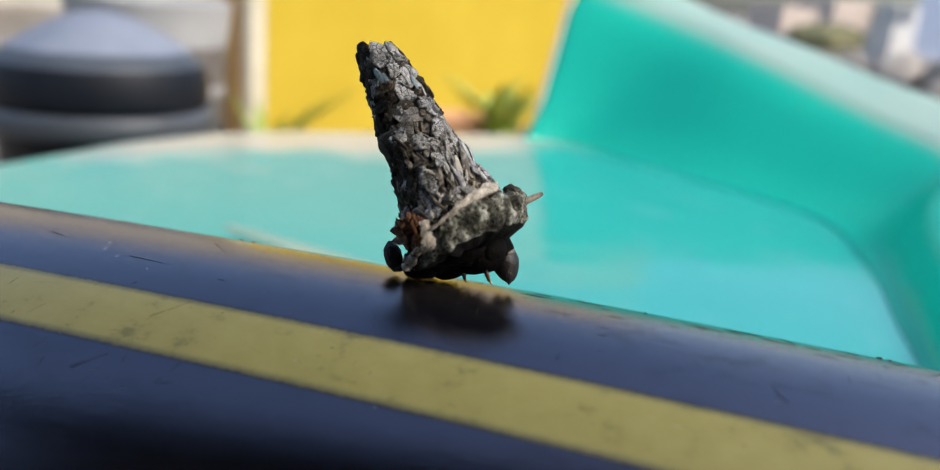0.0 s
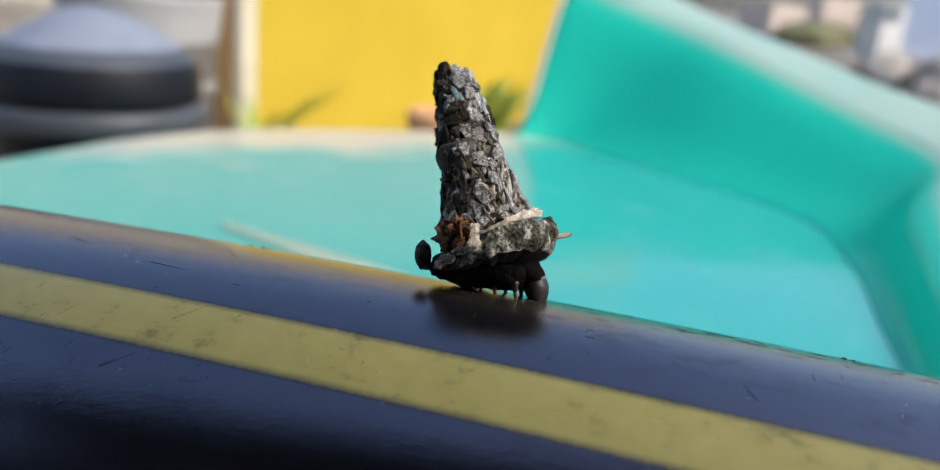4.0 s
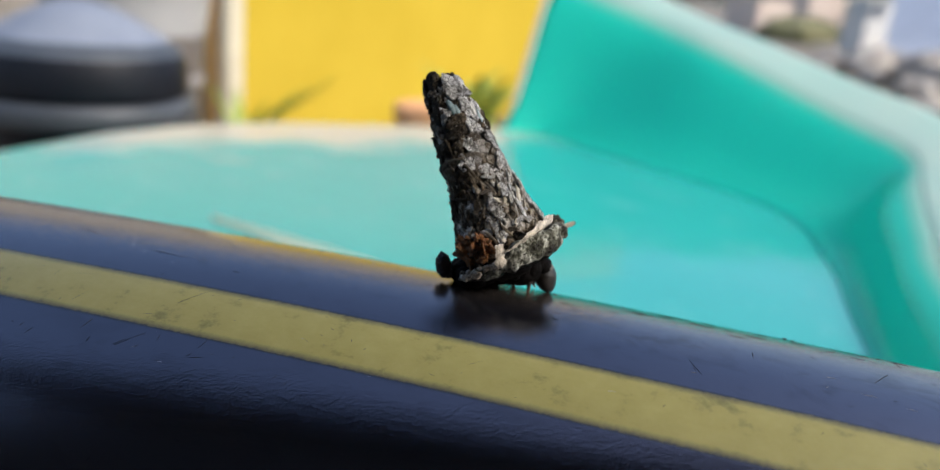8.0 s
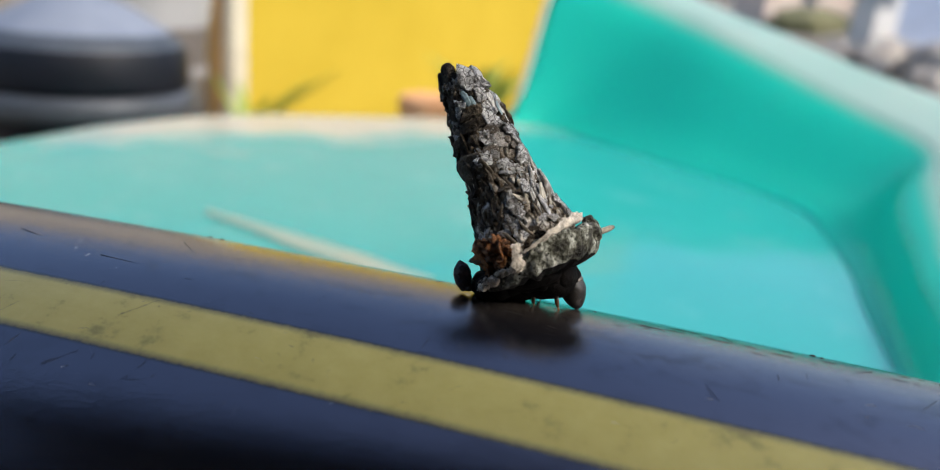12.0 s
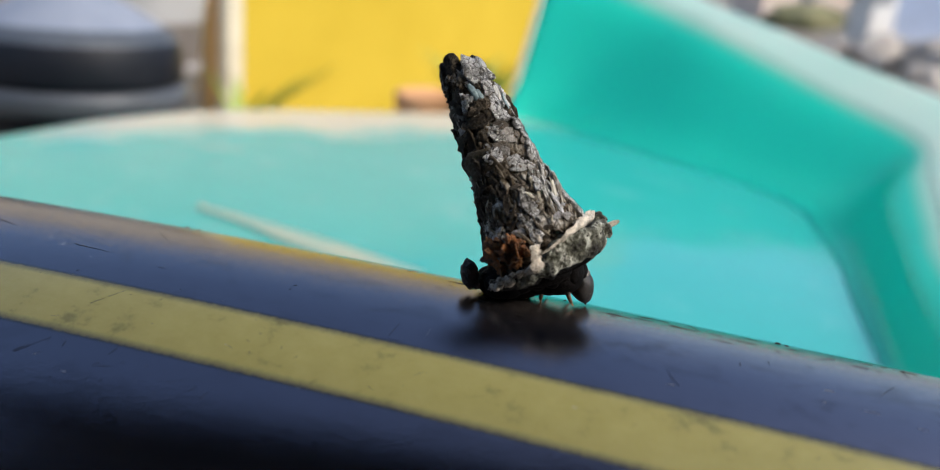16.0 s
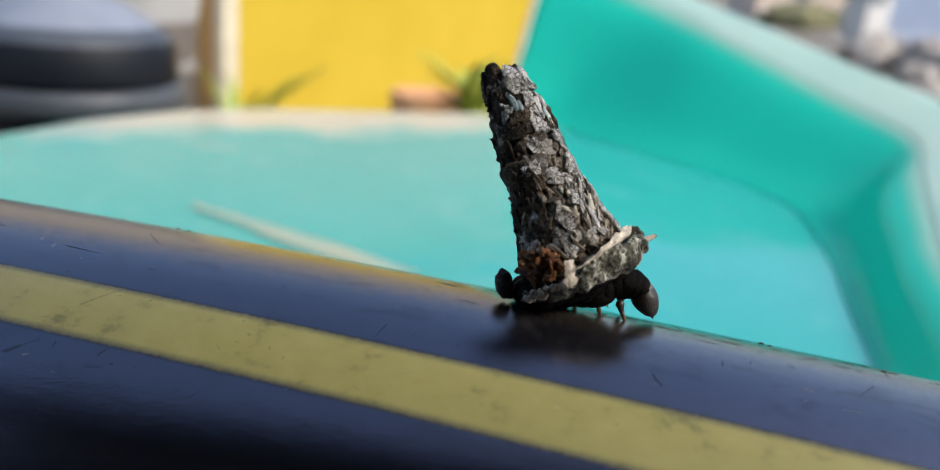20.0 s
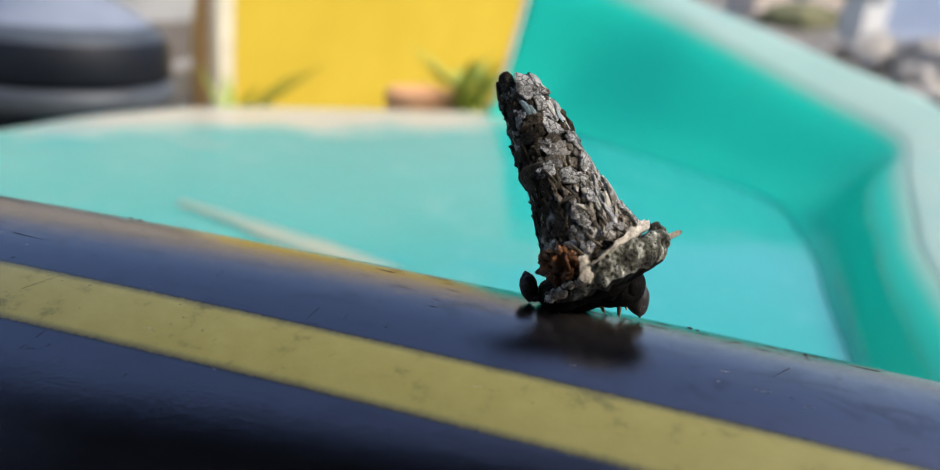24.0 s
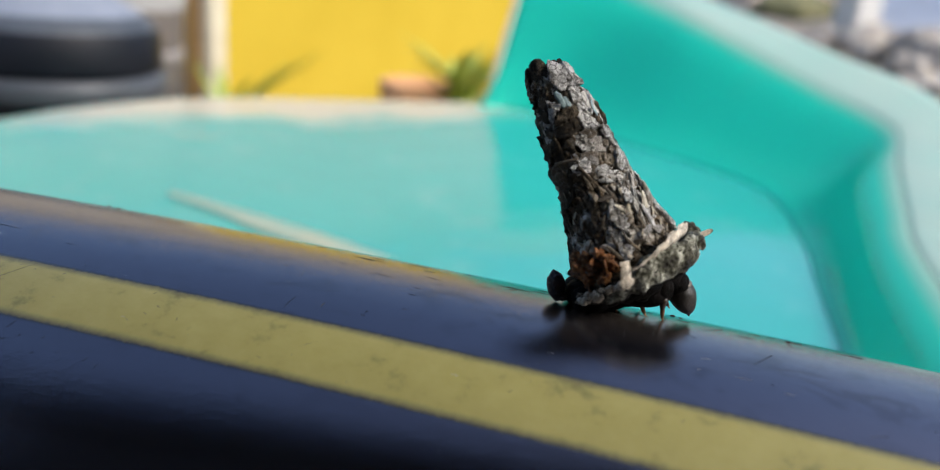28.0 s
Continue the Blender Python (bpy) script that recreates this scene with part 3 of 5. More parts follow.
# ---- turquoise tub ----
FLOOR_Z = -58 * MM
tub = empty("plastic_tub", "glossy turquoise plastic tub with a flared side", "tub")
foot = spline([(-0.088, 0.402, FLOOR_Z), (-0.055, 0.402, FLOOR_Z), (0.0, 0.362, FLOOR_Z), (0.043, 0.328, FLOOR_Z), (0.07, 0.292, FLOOR_Z), (0.072, 0.24, FLOOR_Z), (0.07, 0.19, FLOOR_Z), (0.068, 0.12, FLOOR_Z), (0.068, -0.01, FLOOR_Z)], 90)
brim = spline([(-0.08, 0.444, 0.03), (-0.019, 0.423, 0.012), (0.018, 0.394, -0.001), (0.0745, 0.35, -0.0218), (0.1, 0.312, -0.031), (0.088, 0.27, -0.036), (0.083, 0.226, -0.041), (0.078, 0.175, -0.043), (0.075, -0.01, -0.043)], 90)
outer = spline([(-0.05, 0.49, 0.035), (0.009, 0.474, 0.014), (0.049, 0.433, 0.003), (0.085, 0.395, -0.008), (0.122, 0.363, -0.018), (0.145, 0.3, -0.034), (0.135, 0.226, -0.041), (0.13, 0.175, -0.044), (0.125, -0.01, -0.044)], 90)


def bezier(a, b, c, u):
    return a * (1 - u) ** 2 + b * 2 * u * (1 - u) + c * u * u


inner = []
for f, b in zip(foot, brim):
    away = Vector((f.x - b.x, f.y - b.y, 0))
    inner.append(f + away.normalized() * 0.014 + Vector((0, 0, 0.0005)))
rows = [[bezier(i, f, f.lerp(b, 0.42), k / 7) for i, f, b in zip(inner, foot, brim)] for k in range(8)]
for k in range(1, 5):
    rows.append([f.lerp(b, 0.42 + 0.24 * k / 4) for f, b in zip(foot, brim)])
for k in range(1, 13):
    rows.append([bezier(f.lerp(b, 0.66), b, b.lerp(o, 0.42), k / 12) for f, b, o in zip(foot, brim, outer)])
rim_rows = rows[-5:]
for k in range(1, 6):
    rim_rows.append([b.lerp(o, 0.42 + 0.58 * k / 5) for b, o in zip(brim, outer)])
rows = rows[:-4]
rim = part("rim", grid_mesh(rim_rows), M_PALE_TEAL, tub, "pale turquoise rim")
rim.modifiers.new("thickness", "SOLIDIFY").thickness = 0.003
rim.modifiers["thickness"].offset = -1
side = part("side_wall", grid_mesh(rows), M_TEAL, tub, "flared turquoise side with a pale rolled rim")
# the top rows of the side grow paler towards the rim
paled = side.data.attributes.new("paled", "FLOAT", "POINT")
for k, v in enumerate(paled.data):
    v.value = max(0.0, min(1.0, (k // 90 - (len(rows) - 4)) / 3))
side.modifiers.new("thickness", "SOLIDIFY").thickness = 0.003
side.modifiers["thickness"].offset = -1
far_edge = spline([(-0.26, -0.01, FLOOR_Z), (-0.25, 0.1, FLOOR_Z), (-0.24, 0.2, FLOOR_Z), (-0.232, 0.257, FLOOR_Z), (-0.205, 0.311, FLOOR_Z), (-0.157, 0.35, FLOOR_Z), (-0.1, 0.394, FLOOR_Z)], 60)
near_edge = [foot[round(89 - 89 * k / 59)] for k in range(60)]
rows = [[a.lerp(b, k / 24) for a, b in zip(far_edge, near_edge)] for k in range(25)]
part("tub_floor", grid_mesh(rows), M_FLOOR, tub, "scuffed turquoise floor")
lip = [[p + Vector((-0.006 * math.sin(u * 1.57), 0.006 * math.sin(u * 1.57), -0.006 * (1 - math.cos(u * 1.57)))) for p in far_edge] for u in (0, 0.25, 0.5, 0.75, 1.0)]
lip.append([Vector((p.x, p.y, GROUND_Z)) for p in lip[-1]])
part("tub_skirt", grid_mesh(lip), M_TEAL, tub)
# pale bead on the end of the side wall
bead = [foot[0].lerp(brim[0], k / 20) + Vector((-0.001, -0.001, 0)) for k in range(21)]
part("edge_bead", grid_mesh([[p + Vector((0.0016 * math.cos(a), 0.0016 * math.sin(a), 0)) for a in (0, 1.05, 2.1, 3.15, 4.2, 5.25)] for p in bead], True), M_WHITE, tub, "pale bead on the cut edge")
# the near lip, on which the pipe rests
rows = []
for y, top in ((0.006, False), (0.006, True), (-0.006, True), (-0.006, False)):
    rows.append([Vector((-0.16 + 0.29 * k / 40, y, (-2 * PIPE_R - (-0.16 + 0.29 * k / 40) ** 2 / 2.8 + 0.0006) if top else GROUND_Z)) for k in range(41)])
part("tub_lip", grid_mesh(rows), M_TEAL, tub, smooth=False)
# a pale scrape on the floor
SCRAPE_FAR = ((-0.129, 0.1648, FLOOR_Z), (-0.112, 0.1618, FLOOR_Z), (-0.09, 0.157, FLOOR_Z), (-0.07, 0.152, FLOOR_Z), (-0.046, 0.1445, FLOOR_Z))
SCRAPE_NEAR = ((-0.126, 0.1605, FLOOR_Z), (-0.106, 0.1545, FLOOR_Z), (-0.093, 0.149, FLOOR_Z), (-0.079, 0.1445, FLOOR_Z), (-0.055, 0.139, FLOOR_Z))
high = spline(SCRAPE_FAR, 30)
low = spline(SCRAPE_NEAR, 30)
rows = [[a.lerp(b, v) + Vector((0, 0, 0.0006)) for v in (0, 0.33, 0.67, 1)] for a, b in zip(high, low)]
part("scrape", grid_mesh(rows), M_SCRAPE, tub, "pale scrape in the turquoise plastic")

# ---- yellow board and what stands by it ----
TURN = radians(68)
board = empty("yellow_board", "bright yellow painted board with a white edge", "board", Matrix.Translation((-0.523, 0.80, GROUND_Z)) @ Matrix.Rotation(TURN, 4, "Z"))
part("panel", box(0.8, 0.016, 0.262, 0.002, (0.411, 0.004, 0.131)), M_YELLOW, board, smooth=False)
part("edge_strip", box(0.026, 0.03, 0.268, 0.003, (0.0, 0.0, 0.134)), M_WHITE, board, "off-white edge strip", smooth=False)
post = empty("wooden_post", "weathered orange-brown wooden post", "post", Matrix.Translation((-0.543, 0.795, GROUND_Z)) @ Matrix.Rotation(TURN, 4, "Z"))
part("post_body", box(0.012, 0.03, 0.26, 0.002, (0, 0.0, 0.13)), M_WOOD, post, smooth=False)
part("post_cap", box(0.016, 0.034, 0.012, 0.002, (0, 0.0, 0.266)), M_WOOD, post, smooth=False)


def blade(length, width, lean, curl, seed):
    """One arching leaf blade from its root, with a folded midrib."""
    rnd = random.Random(seed)
    rows = []
    for k in range(11):
        u = k / 10
        w = width * math.sin(math.pi * min(1, 0.15 + 0.85 * u)) * 0.5 + 0.0003
        x = length * (lean * u + curl * u * u)
        z = length * (u - 0.35 * curl * u * u)
        rows.append([Vector((x, -w, z)), Vector((x, 0, z - w * 0.35)), Vector((x, w, z))])
    return grid_mesh(rows)


weed = empty("grass_tuft", "green arching grass blades before the yellow board", "grass", Matrix.Translation((-0.475, 0.755, GROUND_Z)))
for k, (ln, wd, le, cu, az) in enumerate(((0.125, 0.024, 0.4, 0.45, 25), (0.105, 0.032, 0.3, 0.4, 35), (0.09, 0.016, 0.1, 0.4, -20), (0.08, 0.014, -0.2, -0.3, 15), (0.085, 0.016, 0.15, 0.2, 140), (0.12, 0.013, 0.4, 0.5, 5))):
    ob = part("blade", blade(ln, wd, le, cu, k), M_GRASS, weed)
    ob.matrix_basis = Matrix.Rotation(radians(az), 4, "Z")

flower_pot = empty("flower_pot", "small terracotta pot with a leafy green plant", "flower pot", Matrix.Translation((-0.279, 0.838, GROUND_Z)))
part("pot_body", lathe([(0.0, 0.0), (0.03, 0.0), (0.04, 0.05), (0.043, 0.052), (0.045, 0.078), (0.041, 0.08), (0.037, 0.072), (0.0, 0.068)], 40), M_CLAY, flower_pot)
rnd = random.Random(3)
for k in range(26):
    ob = part("leaf", blade(rnd.uniform(0.03, 0.055), rnd.uniform(0.012, 0.02), rnd.uniform(0.3, 0.9), rnd.uniform(0.2, 0.7), k), M_LEAF, flower_pot)
    ob.matrix_basis = Matrix.Translation((0.05 + rnd.uniform(-0.014, 0.016), -0.01 + rnd.uniform(-0.02, 0.02), 0.045 + rnd.uniform(0, 0.045))) @ Matrix.Rotation(rnd.uniform(0, 6.28), 4, "Z")
part("stem", lathe([(0.0025, 0.0), (0.002, 0.06), (0.0015, 0.1)], 10), M_LEAF, flower_pot).location = (0.05, -0.01, 0.0)

# ---- drum and bucket ----
drum = empty("plastic_drum", "black round plastic drum with a grey domed lid", "drum", Matrix.Translation((-0.356, 0.37, GROUND_Z)))
part("drum_body", lathe([(0.0, 0.0), (0.055, 0.0), (0.0585, 0.004), (0.0605, 0.118), (0.0612, 0.119)], 72), M_BLACK, drum)
part("clamp_ring", lathe([(0.0612, 0.119), (0.066, 0.1202), (0.0672, 0.123), (0.0672, 0.130), (0.066, 0.133), (0.061, 0.1342)], 72), M_RING, drum, "grey clamp ring")
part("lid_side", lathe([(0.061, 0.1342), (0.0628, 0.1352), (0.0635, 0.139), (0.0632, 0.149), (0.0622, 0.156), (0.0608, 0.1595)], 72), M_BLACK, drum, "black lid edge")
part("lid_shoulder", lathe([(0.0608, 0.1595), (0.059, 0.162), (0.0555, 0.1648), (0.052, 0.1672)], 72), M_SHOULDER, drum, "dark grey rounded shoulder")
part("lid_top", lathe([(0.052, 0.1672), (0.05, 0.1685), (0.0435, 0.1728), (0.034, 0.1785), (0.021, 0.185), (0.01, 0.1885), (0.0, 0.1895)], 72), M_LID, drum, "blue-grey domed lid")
bucket = empty("metal_bucket", "pale grey metal bucket with a brown lower half", "bucket", Matrix.Translation((-0.49, 0.585, GROUND_Z)))
part("bucket_body", lathe([(0.0, 0.0), (0.05, 0.0), (0.061, 0.102), (0.0615, 0.1035)], 56), M_BEIGE, bucket)
part("bucket_band", lathe([(0.0615, 0.1035), (0.0642, 0.1045), (0.0652, 0.109), (0.065, 0.1145), (0.0628, 0.116)], 56), M_RIB, bucket, "pale raised band")
part("bucket_waist", lathe([(0.0628, 0.116), (0.064, 0.13), (0.066, 0.149), (0.0665, 0.151)], 56), M_BEIGE, bucket)
part("bucket_rim", lathe([(0.0665, 0.151), (0.069, 0.168), (0.071, 0.185), (0.072, 0.187), (0.071, 0.19), (0.0695, 0.187), (0.06, 0.1), (0.0, 0.09)], 56), M_GREY, bucket, "pale grey upper band and rolled rim")


# ---- yard beyond the tub ----
def stone(name, seed, size, m, mat, label, flat=0.7, sub=3):
    bm = bmesh.new()
    bmesh.ops.create_icosphere(bm, subdivisions=sub, radius=1)
    for v in bm.verts:
        n = v.co.normalized()
        v.co = Vector((v.co.x, v.co.y, v.co.z * flat)) * (1 + 0.35 * noise.noise(n * 1.7 + Vector((seed * 7.3, 0, 0))) + 0.1 * noise.noise(n * 5 + Vector((seed, 3, 0)))) * size
    ob = tagged(part(name, bm, mat), label, "stone", group="stones in the yard")
    ob.matrix_world = m
    return ob


rnd = random.Random(8)
for k in range(26):
    dist, x = rnd.uniform(1.6, 4.6), rnd.uniform(0.05, 0.32)
    sz = rnd.uniform(0.04, 0.11) * dist / 3
    stone("stone", k, sz, Matrix.Translation((x * dist, dist, GROUND_Z + sz * 0.4)) @ Matrix.Rotation(rnd.uniform(0, 6), 4, "Z"), M_STONE, "rough grey-brown field stone in the yard")
for k in range(34):
    dist, x = rnd.uniform(1.0, 1.9), rnd.uniform(0.12, 0.42)
    sz = rnd.uniform(0.025, 0.06)
    stone("stone", k + 50, sz, Matrix.Translation((x * dist, dist, GROUND_Z + sz * 0.4)) @ Matrix.Rotation(rnd.uniform(0, 6), 4, "Z"), M_EARTH if k % 3 else M_STONE, "brown earthy stone in the yard" if k % 3 else "rough grey-brown field stone in the yard")
for x, y, w, h, mat, label in ((0.88, 5.4, 0.2, 0.22, M_PALE, "white painted block standing in the yard"), (1.13, 6.3, 0.1, 0.34, M_PALE, "white painted block standing in the yard"),
                               (0.96, 9.6, 0.62, 0.42, M_BLUSH, "pinkish beige block standing in the yard"), (0.42, 8.4, 0.5, 0.3, M_BLUSH, "pinkish beige block standing in the yard"), (1.5, 9.2, 0.3, 0.4, M_PALE, "white painted block standing in the yard")):
    ob = tagged(part("block", box(w, w * 0.8, h, 0.01, (0, 0, h / 2)), mat, smooth=False), label, "block", group="blocks in the yard")
    ob.matrix_world = Matrix.Translation((x, y, GROUND_Z)) @ Matrix.Rotation(radians(48), 4, "Z")
for k in range(16):
    u = (k + 0.5) / 16
    x, y = 1.0 - 0.42 * u, 5.5 - 3.4 * u
    sz = (0.035 + 0.02 * rnd.random()) * (y + 1) / 5
    stone("stone", k + 120, sz, Matrix.Translation((x + rnd.uniform(-0.03, 0.03), y, GROUND_Z + sz * 0.4)) @ Matrix.Rotation(rnd.uniform(0, 6), 4, "Z"), M_SAND, "pale sandy stone along the foot of a wall")
for k in range(12):
    y = rnd.uniform(6.2, 9.0)
    sz = rnd.uniform(0.12, 0.22)
    stone("mossy_stone", k + 150, sz, Matrix.Translation((0.098 * y + rnd.uniform(-0.25, 0.2), y, GROUND_Z + sz * 0.25)) @ Matrix.Rotation(rnd.uniform(0, 6), 4, "Z"), M_MOSS, "olive mossy stone in the yard", 0.6)
# a smooth slope that climbs away from the yard
bm = bmesh.new()
foot_a, foot_b = Vector((1.1, 6.0, 0)), Vector((0.6, 2.2, 0))
back_a, back_b = Vector((2.2, 12.0, 0)), Vector((3.5, 3.5, 0))
tops = [back_a + Vector((0, 0, 0.9)), back_b + Vector((0, 0, 1.2))]
vs = [bm.verts.new(p) for p in (foot_a, foot_b, back_b, back_a, *tops)]
for q in ((0, 1, 5, 4), (2, 3, 4, 5), (1, 2, 5), (3, 0, 4), (0, 3, 2, 1)):
    bm.faces.new([vs[k] for k in q])
slope = tagged(part("concrete_ramp", bm, M_SLAB, smooth=False), "smooth blue-grey concrete ramp in the yard", "ramp")
slope.location.z = GROUND_Z

# ---- the case-bearing caterpillar ----
worm = empty("caterpillar", "bagworm caterpillar in a rough case of bark flakes", "caterpillar")
CM = 1.052 * MM
A0, A1 = Vector((0.2, 0.45, 3.25)) * MM, Vector((-7.05, 2.95, 14.65)) * MM
AX = (A1 - A0).normalized()
E1 = (Vector((1, 0, 0)) - AX * AX.x).normalized()
E2 = AX.cross(E1).normalized()
if E2.y > 0:
    E2 = -E2
PROFILE = ((-2.0, 3.3), (0.0, 3.22), (1.0, 3.1), (3.8, 2.32), (6.3, 1.98), (8.0, 1.88), (9.5, 1.7), (10.6, 1.48), (11.8, 1.22), (12.8, 1.0))


def case_radius(h):
    for (a, ra), (b, rb) in zip(PROFILE, PROFILE[1:]):
        if h <= b:
            return ra + (rb - ra) * max(0, (h - a) / (b - a))
    return PROFILE[-1][1]


def case_point(h, th, lift=0.0):
    """Point on the case: h mm up its axis, th round it (0 towards the pipe's far end, 90 degrees towards the house)."""
    r = (case_radius(h) + lift) * CM
    return A0 + AX * h * CM + (E1 * math.cos(th) + E2 * math.sin(th)) * r


def case_matrix(h, th, lift=0.0, spin=0.0, tilt=0.0):
    """Place on the case with z outwards and y up its axis."""
    n = E1 * math.cos(th) + E2 * math.sin(th)
    x = AX.cross(n).normalized()
    m = Matrix((x, AX, n)).transposed().to_4x4()
    return Matrix.Translation(case_point(h, th, lift)) @ m @ Matrix.Rotation(spin, 4, "Z") @ Matrix.Rotation(tilt, 4, "X")


def bark_relief(h, th):
    """Height of the torn bark in millimetres: lumps, cracks that run up the case, and fine crumbs."""
    u = Vector((math.cos(th) * 2.0, math.sin(th) * 2.0, h * (0.42 if h < 5 else 0.8)))
    lumps = noise.noise(u * 0.9 + Vector((3, 0, 0))) * 0.2
    crack = 1 - abs(noise.noise(u * 1.9 + Vector((0, 5, 0)))) * 2
    grain = 1 - abs(noise.noise(Vector((math.cos(th) * 7, math.sin(th) * 7, h * 0.9)))) * 2
    fine = noise.fractal(Vector((math.cos(th) * 6, math.sin(th) * 6, h * 2.6)), 0.8, 2.0, 4)
    return lumps - 0.3 * max(0.0, crack) ** 4 + 0.13 * (grain if h < 5.5 else grain * 0.4) + 0.12 * fine


rows = []
for k in range(241):
    h = -1.2 + 12.75 * k / 240
    rows.append([case_point(h, 2 * math.pi * j / 220, bark_relief(h, 2 * math.pi * j / 220)) for j in range(220)])
part("case_core", grid_mesh(rows, True), M_BARK, worm, "mottled grey-brown bark and silk case body")
inner_rows = [[case_point(h, 2 * math.pi * j / 48, -0.35 - 0.08 * k) for j in range(48)] for k, h in enumerate((11.55, 11.2, 10.8))]
inner_rows.append([case_point(10.5, 2 * math.pi * j / 48, -case_radius(10.5) + 0.02) for j in range(48)])
part("case_mouth", grid_mesh(inner_rows, True), M_CORE, worm)


def flake_mesh(seed, curl=0.2):
    """A ragged curved bark plate about two units across with angular corners, wrinkled, thick at the edge."""
    rnd = random.Random(seed)
    n = 24
    corners = sorted(rnd.uniform(0, 6.283) for _ in range(rnd.randint(5, 7)))
    far = [rnd.uniform(0.75, 1.3) for _ in corners]

    def reach(a):
        best = 9.0
        for c, f in zip(corners, far):
            d = math.cos(a - c)
            if d > 0.1:
                best = min(best, 0.85 * f / d)
        return min(best, 1.35)

    rows = []
    for f, zz in ((0.02, 0.02), (0.3, 0.025), (0.55, 0.03), (0.78, 0.045), (0.93, 0.05), (1.0, 0.02), (0.99, -0.07), (0.75, -0.16)):
        row = []
        for k in range(n):
            a = 6.2832 * k / n
            r = reach(a) * f * (1 + 0.07 * noise.noise(Vector((a * 3, seed, 0))))
            x, y = math.cos(a) * r, math.sin(a) * r
            z = zz - curl * x * x + 0.07 * noise.noise(Vector((x * 1.8, y * 1.8, seed * 3.1))) + 0.045 * noise.noise(Vector((x * 5, y * 5, seed)))
            row.append(Vector((x, y, z)))
        rows.append(row)
    bm = grid_mesh(rows, True)
    for fc in bm.faces:
        fc.smooth = True
    me = bpy.data.meshes.new("bark_flake")
    bm.to_mesh(me)
    bm.free()
    me.materials.append(M_FLAKE)
    return me


FLAKES = [flake_mesh(k) for k in range(18)]
BROWN = []
for me in FLAKES:
    me = me.copy()
    me.materials.clear()
    me.materials.append(M_SHRED)
    BROWN.append(me)
rnd = random.Random(21)


def flake(h, th, size, spin=0.0, tilt=0.0, lift=0.05, me=None, aspect=1.0, name="bark_flake"):
    ob = new(name, me or rnd.choice(FLAKES))
    ob.parent = worm
    ob.matrix_basis = case_matrix(h, th, lift, spin, tilt) @ Matrix.Diagonal((size * CM * aspect, size * CM, size * CM, 1))
    return ob



def plates(seed):
    """Bark plates fitted side by side round the case, cracks between them, each with its own height."""
    rnd = random.Random(seed)
    sites = []
    h = 1.75
    while h < 11.2:
        low = h < 4.4
        step = 1.5 if low else (1.1 if h < 9.3 else 0.62)
        wide = 0.62 if low else (1.25 if h < 9.3 else 0.75)
        count = max(5, round(2 * math.pi * case_radius(h) / wide))
        start = rnd.uniform(0, 6.28)
        for k in range(count):
            if h > 10.9 and math.cos(start + 6.283 * k / count) > 0.3:
                continue
            sites.append((h + rnd.uniform(-0.5, 0.5) * step, (start + 6.283 * (k + rnd.uniform(-0.46, 0.46)) / count) % 6.2832, low))
        h += step
    for k, (h, th, low) in enumerate(sites):
        if rnd.random() < (0.62 if low else 0.16):
            continue
        r0 = case_radius(h)
        keep = 0.42 if low else 0.9
        near = []
        for h2, th2, _ in sites:
            dx = ((th2 - th + 3.1416) % 6.2832 - 3.1416) * r0
            dy = h2 - h
            d2 = dx * dx + dy * dy * keep * keep
            if 0.002 < d2 < 9:
                near.append((dx, dy, d2))
        n = 36
        gap = rnd.uniform(0.01, 0.1)
        raised = rnd.choice((0.04, 0.08, 0.13, 0.18, 0.24)) if not low else rnd.uniform(0.05, 0.2)
        raised += 0.1 * max(0.0, math.cos(th))
        slope_x, slope_y = rnd.gauss(0, 0.07), rnd.gauss(0.0, 0.07)
        reach = []
        for j in range(n):
            a = 6.2832 * j / n
            ux, uy = math.cos(a), math.sin(a)
            best = 1.8
            for dx, dy, d2 in near:
                w = dx * ux + dy * uy * keep * keep
                if w > 0.05:
                    best = min(best, d2 / 2 / w)
            q = Vector((ux * 1.2, uy * 1.2, k * 2.3))
            reach.append(max(0.06, best - gap) * (1 + 0.34 * noise.noise(q * 1.4) + 0.26 * noise.noise(q * 4.0) + 0.12 * noise.noise(q * 9.0)))
        rows = []
        for f, zz in ((0.02, 0.0), (0.25, 0.0), (0.48, 0.0), (0.7, 0.0), (0.86, 0.0), (0.96, -0.015), (1.0, -0.06), (1.0, -0.2), (0.9, -0.42)):
            row = []
            for j in range(n):
                a = 6.2832 * j / n
                x, y = math.cos(a) * reach[j] * f, math.sin(a) * reach[j] * f
                q = Vector((x, y, k * 1.7))
                z = raised + zz + slope_x * x + slope_y * y + 0.12 * noise.noise(q * 2.2) + 0.09 * noise.noise(q * 6.0) + 0.05 * noise.noise(q * 13.0)
                row.append(case_point(h + y, th + x / r0, z))
            rows.append(row)
        # pale plates face the sun, dark ones turn away: shading put into colour
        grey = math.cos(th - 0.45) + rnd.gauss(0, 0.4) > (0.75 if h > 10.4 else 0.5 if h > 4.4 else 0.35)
        part("bark_plate", grid_mesh(rows, True), M_PLATE_SUNLIT if grey else M_PLATE_SHADED, worm)


plates(6)
rnd = random.Random(23)
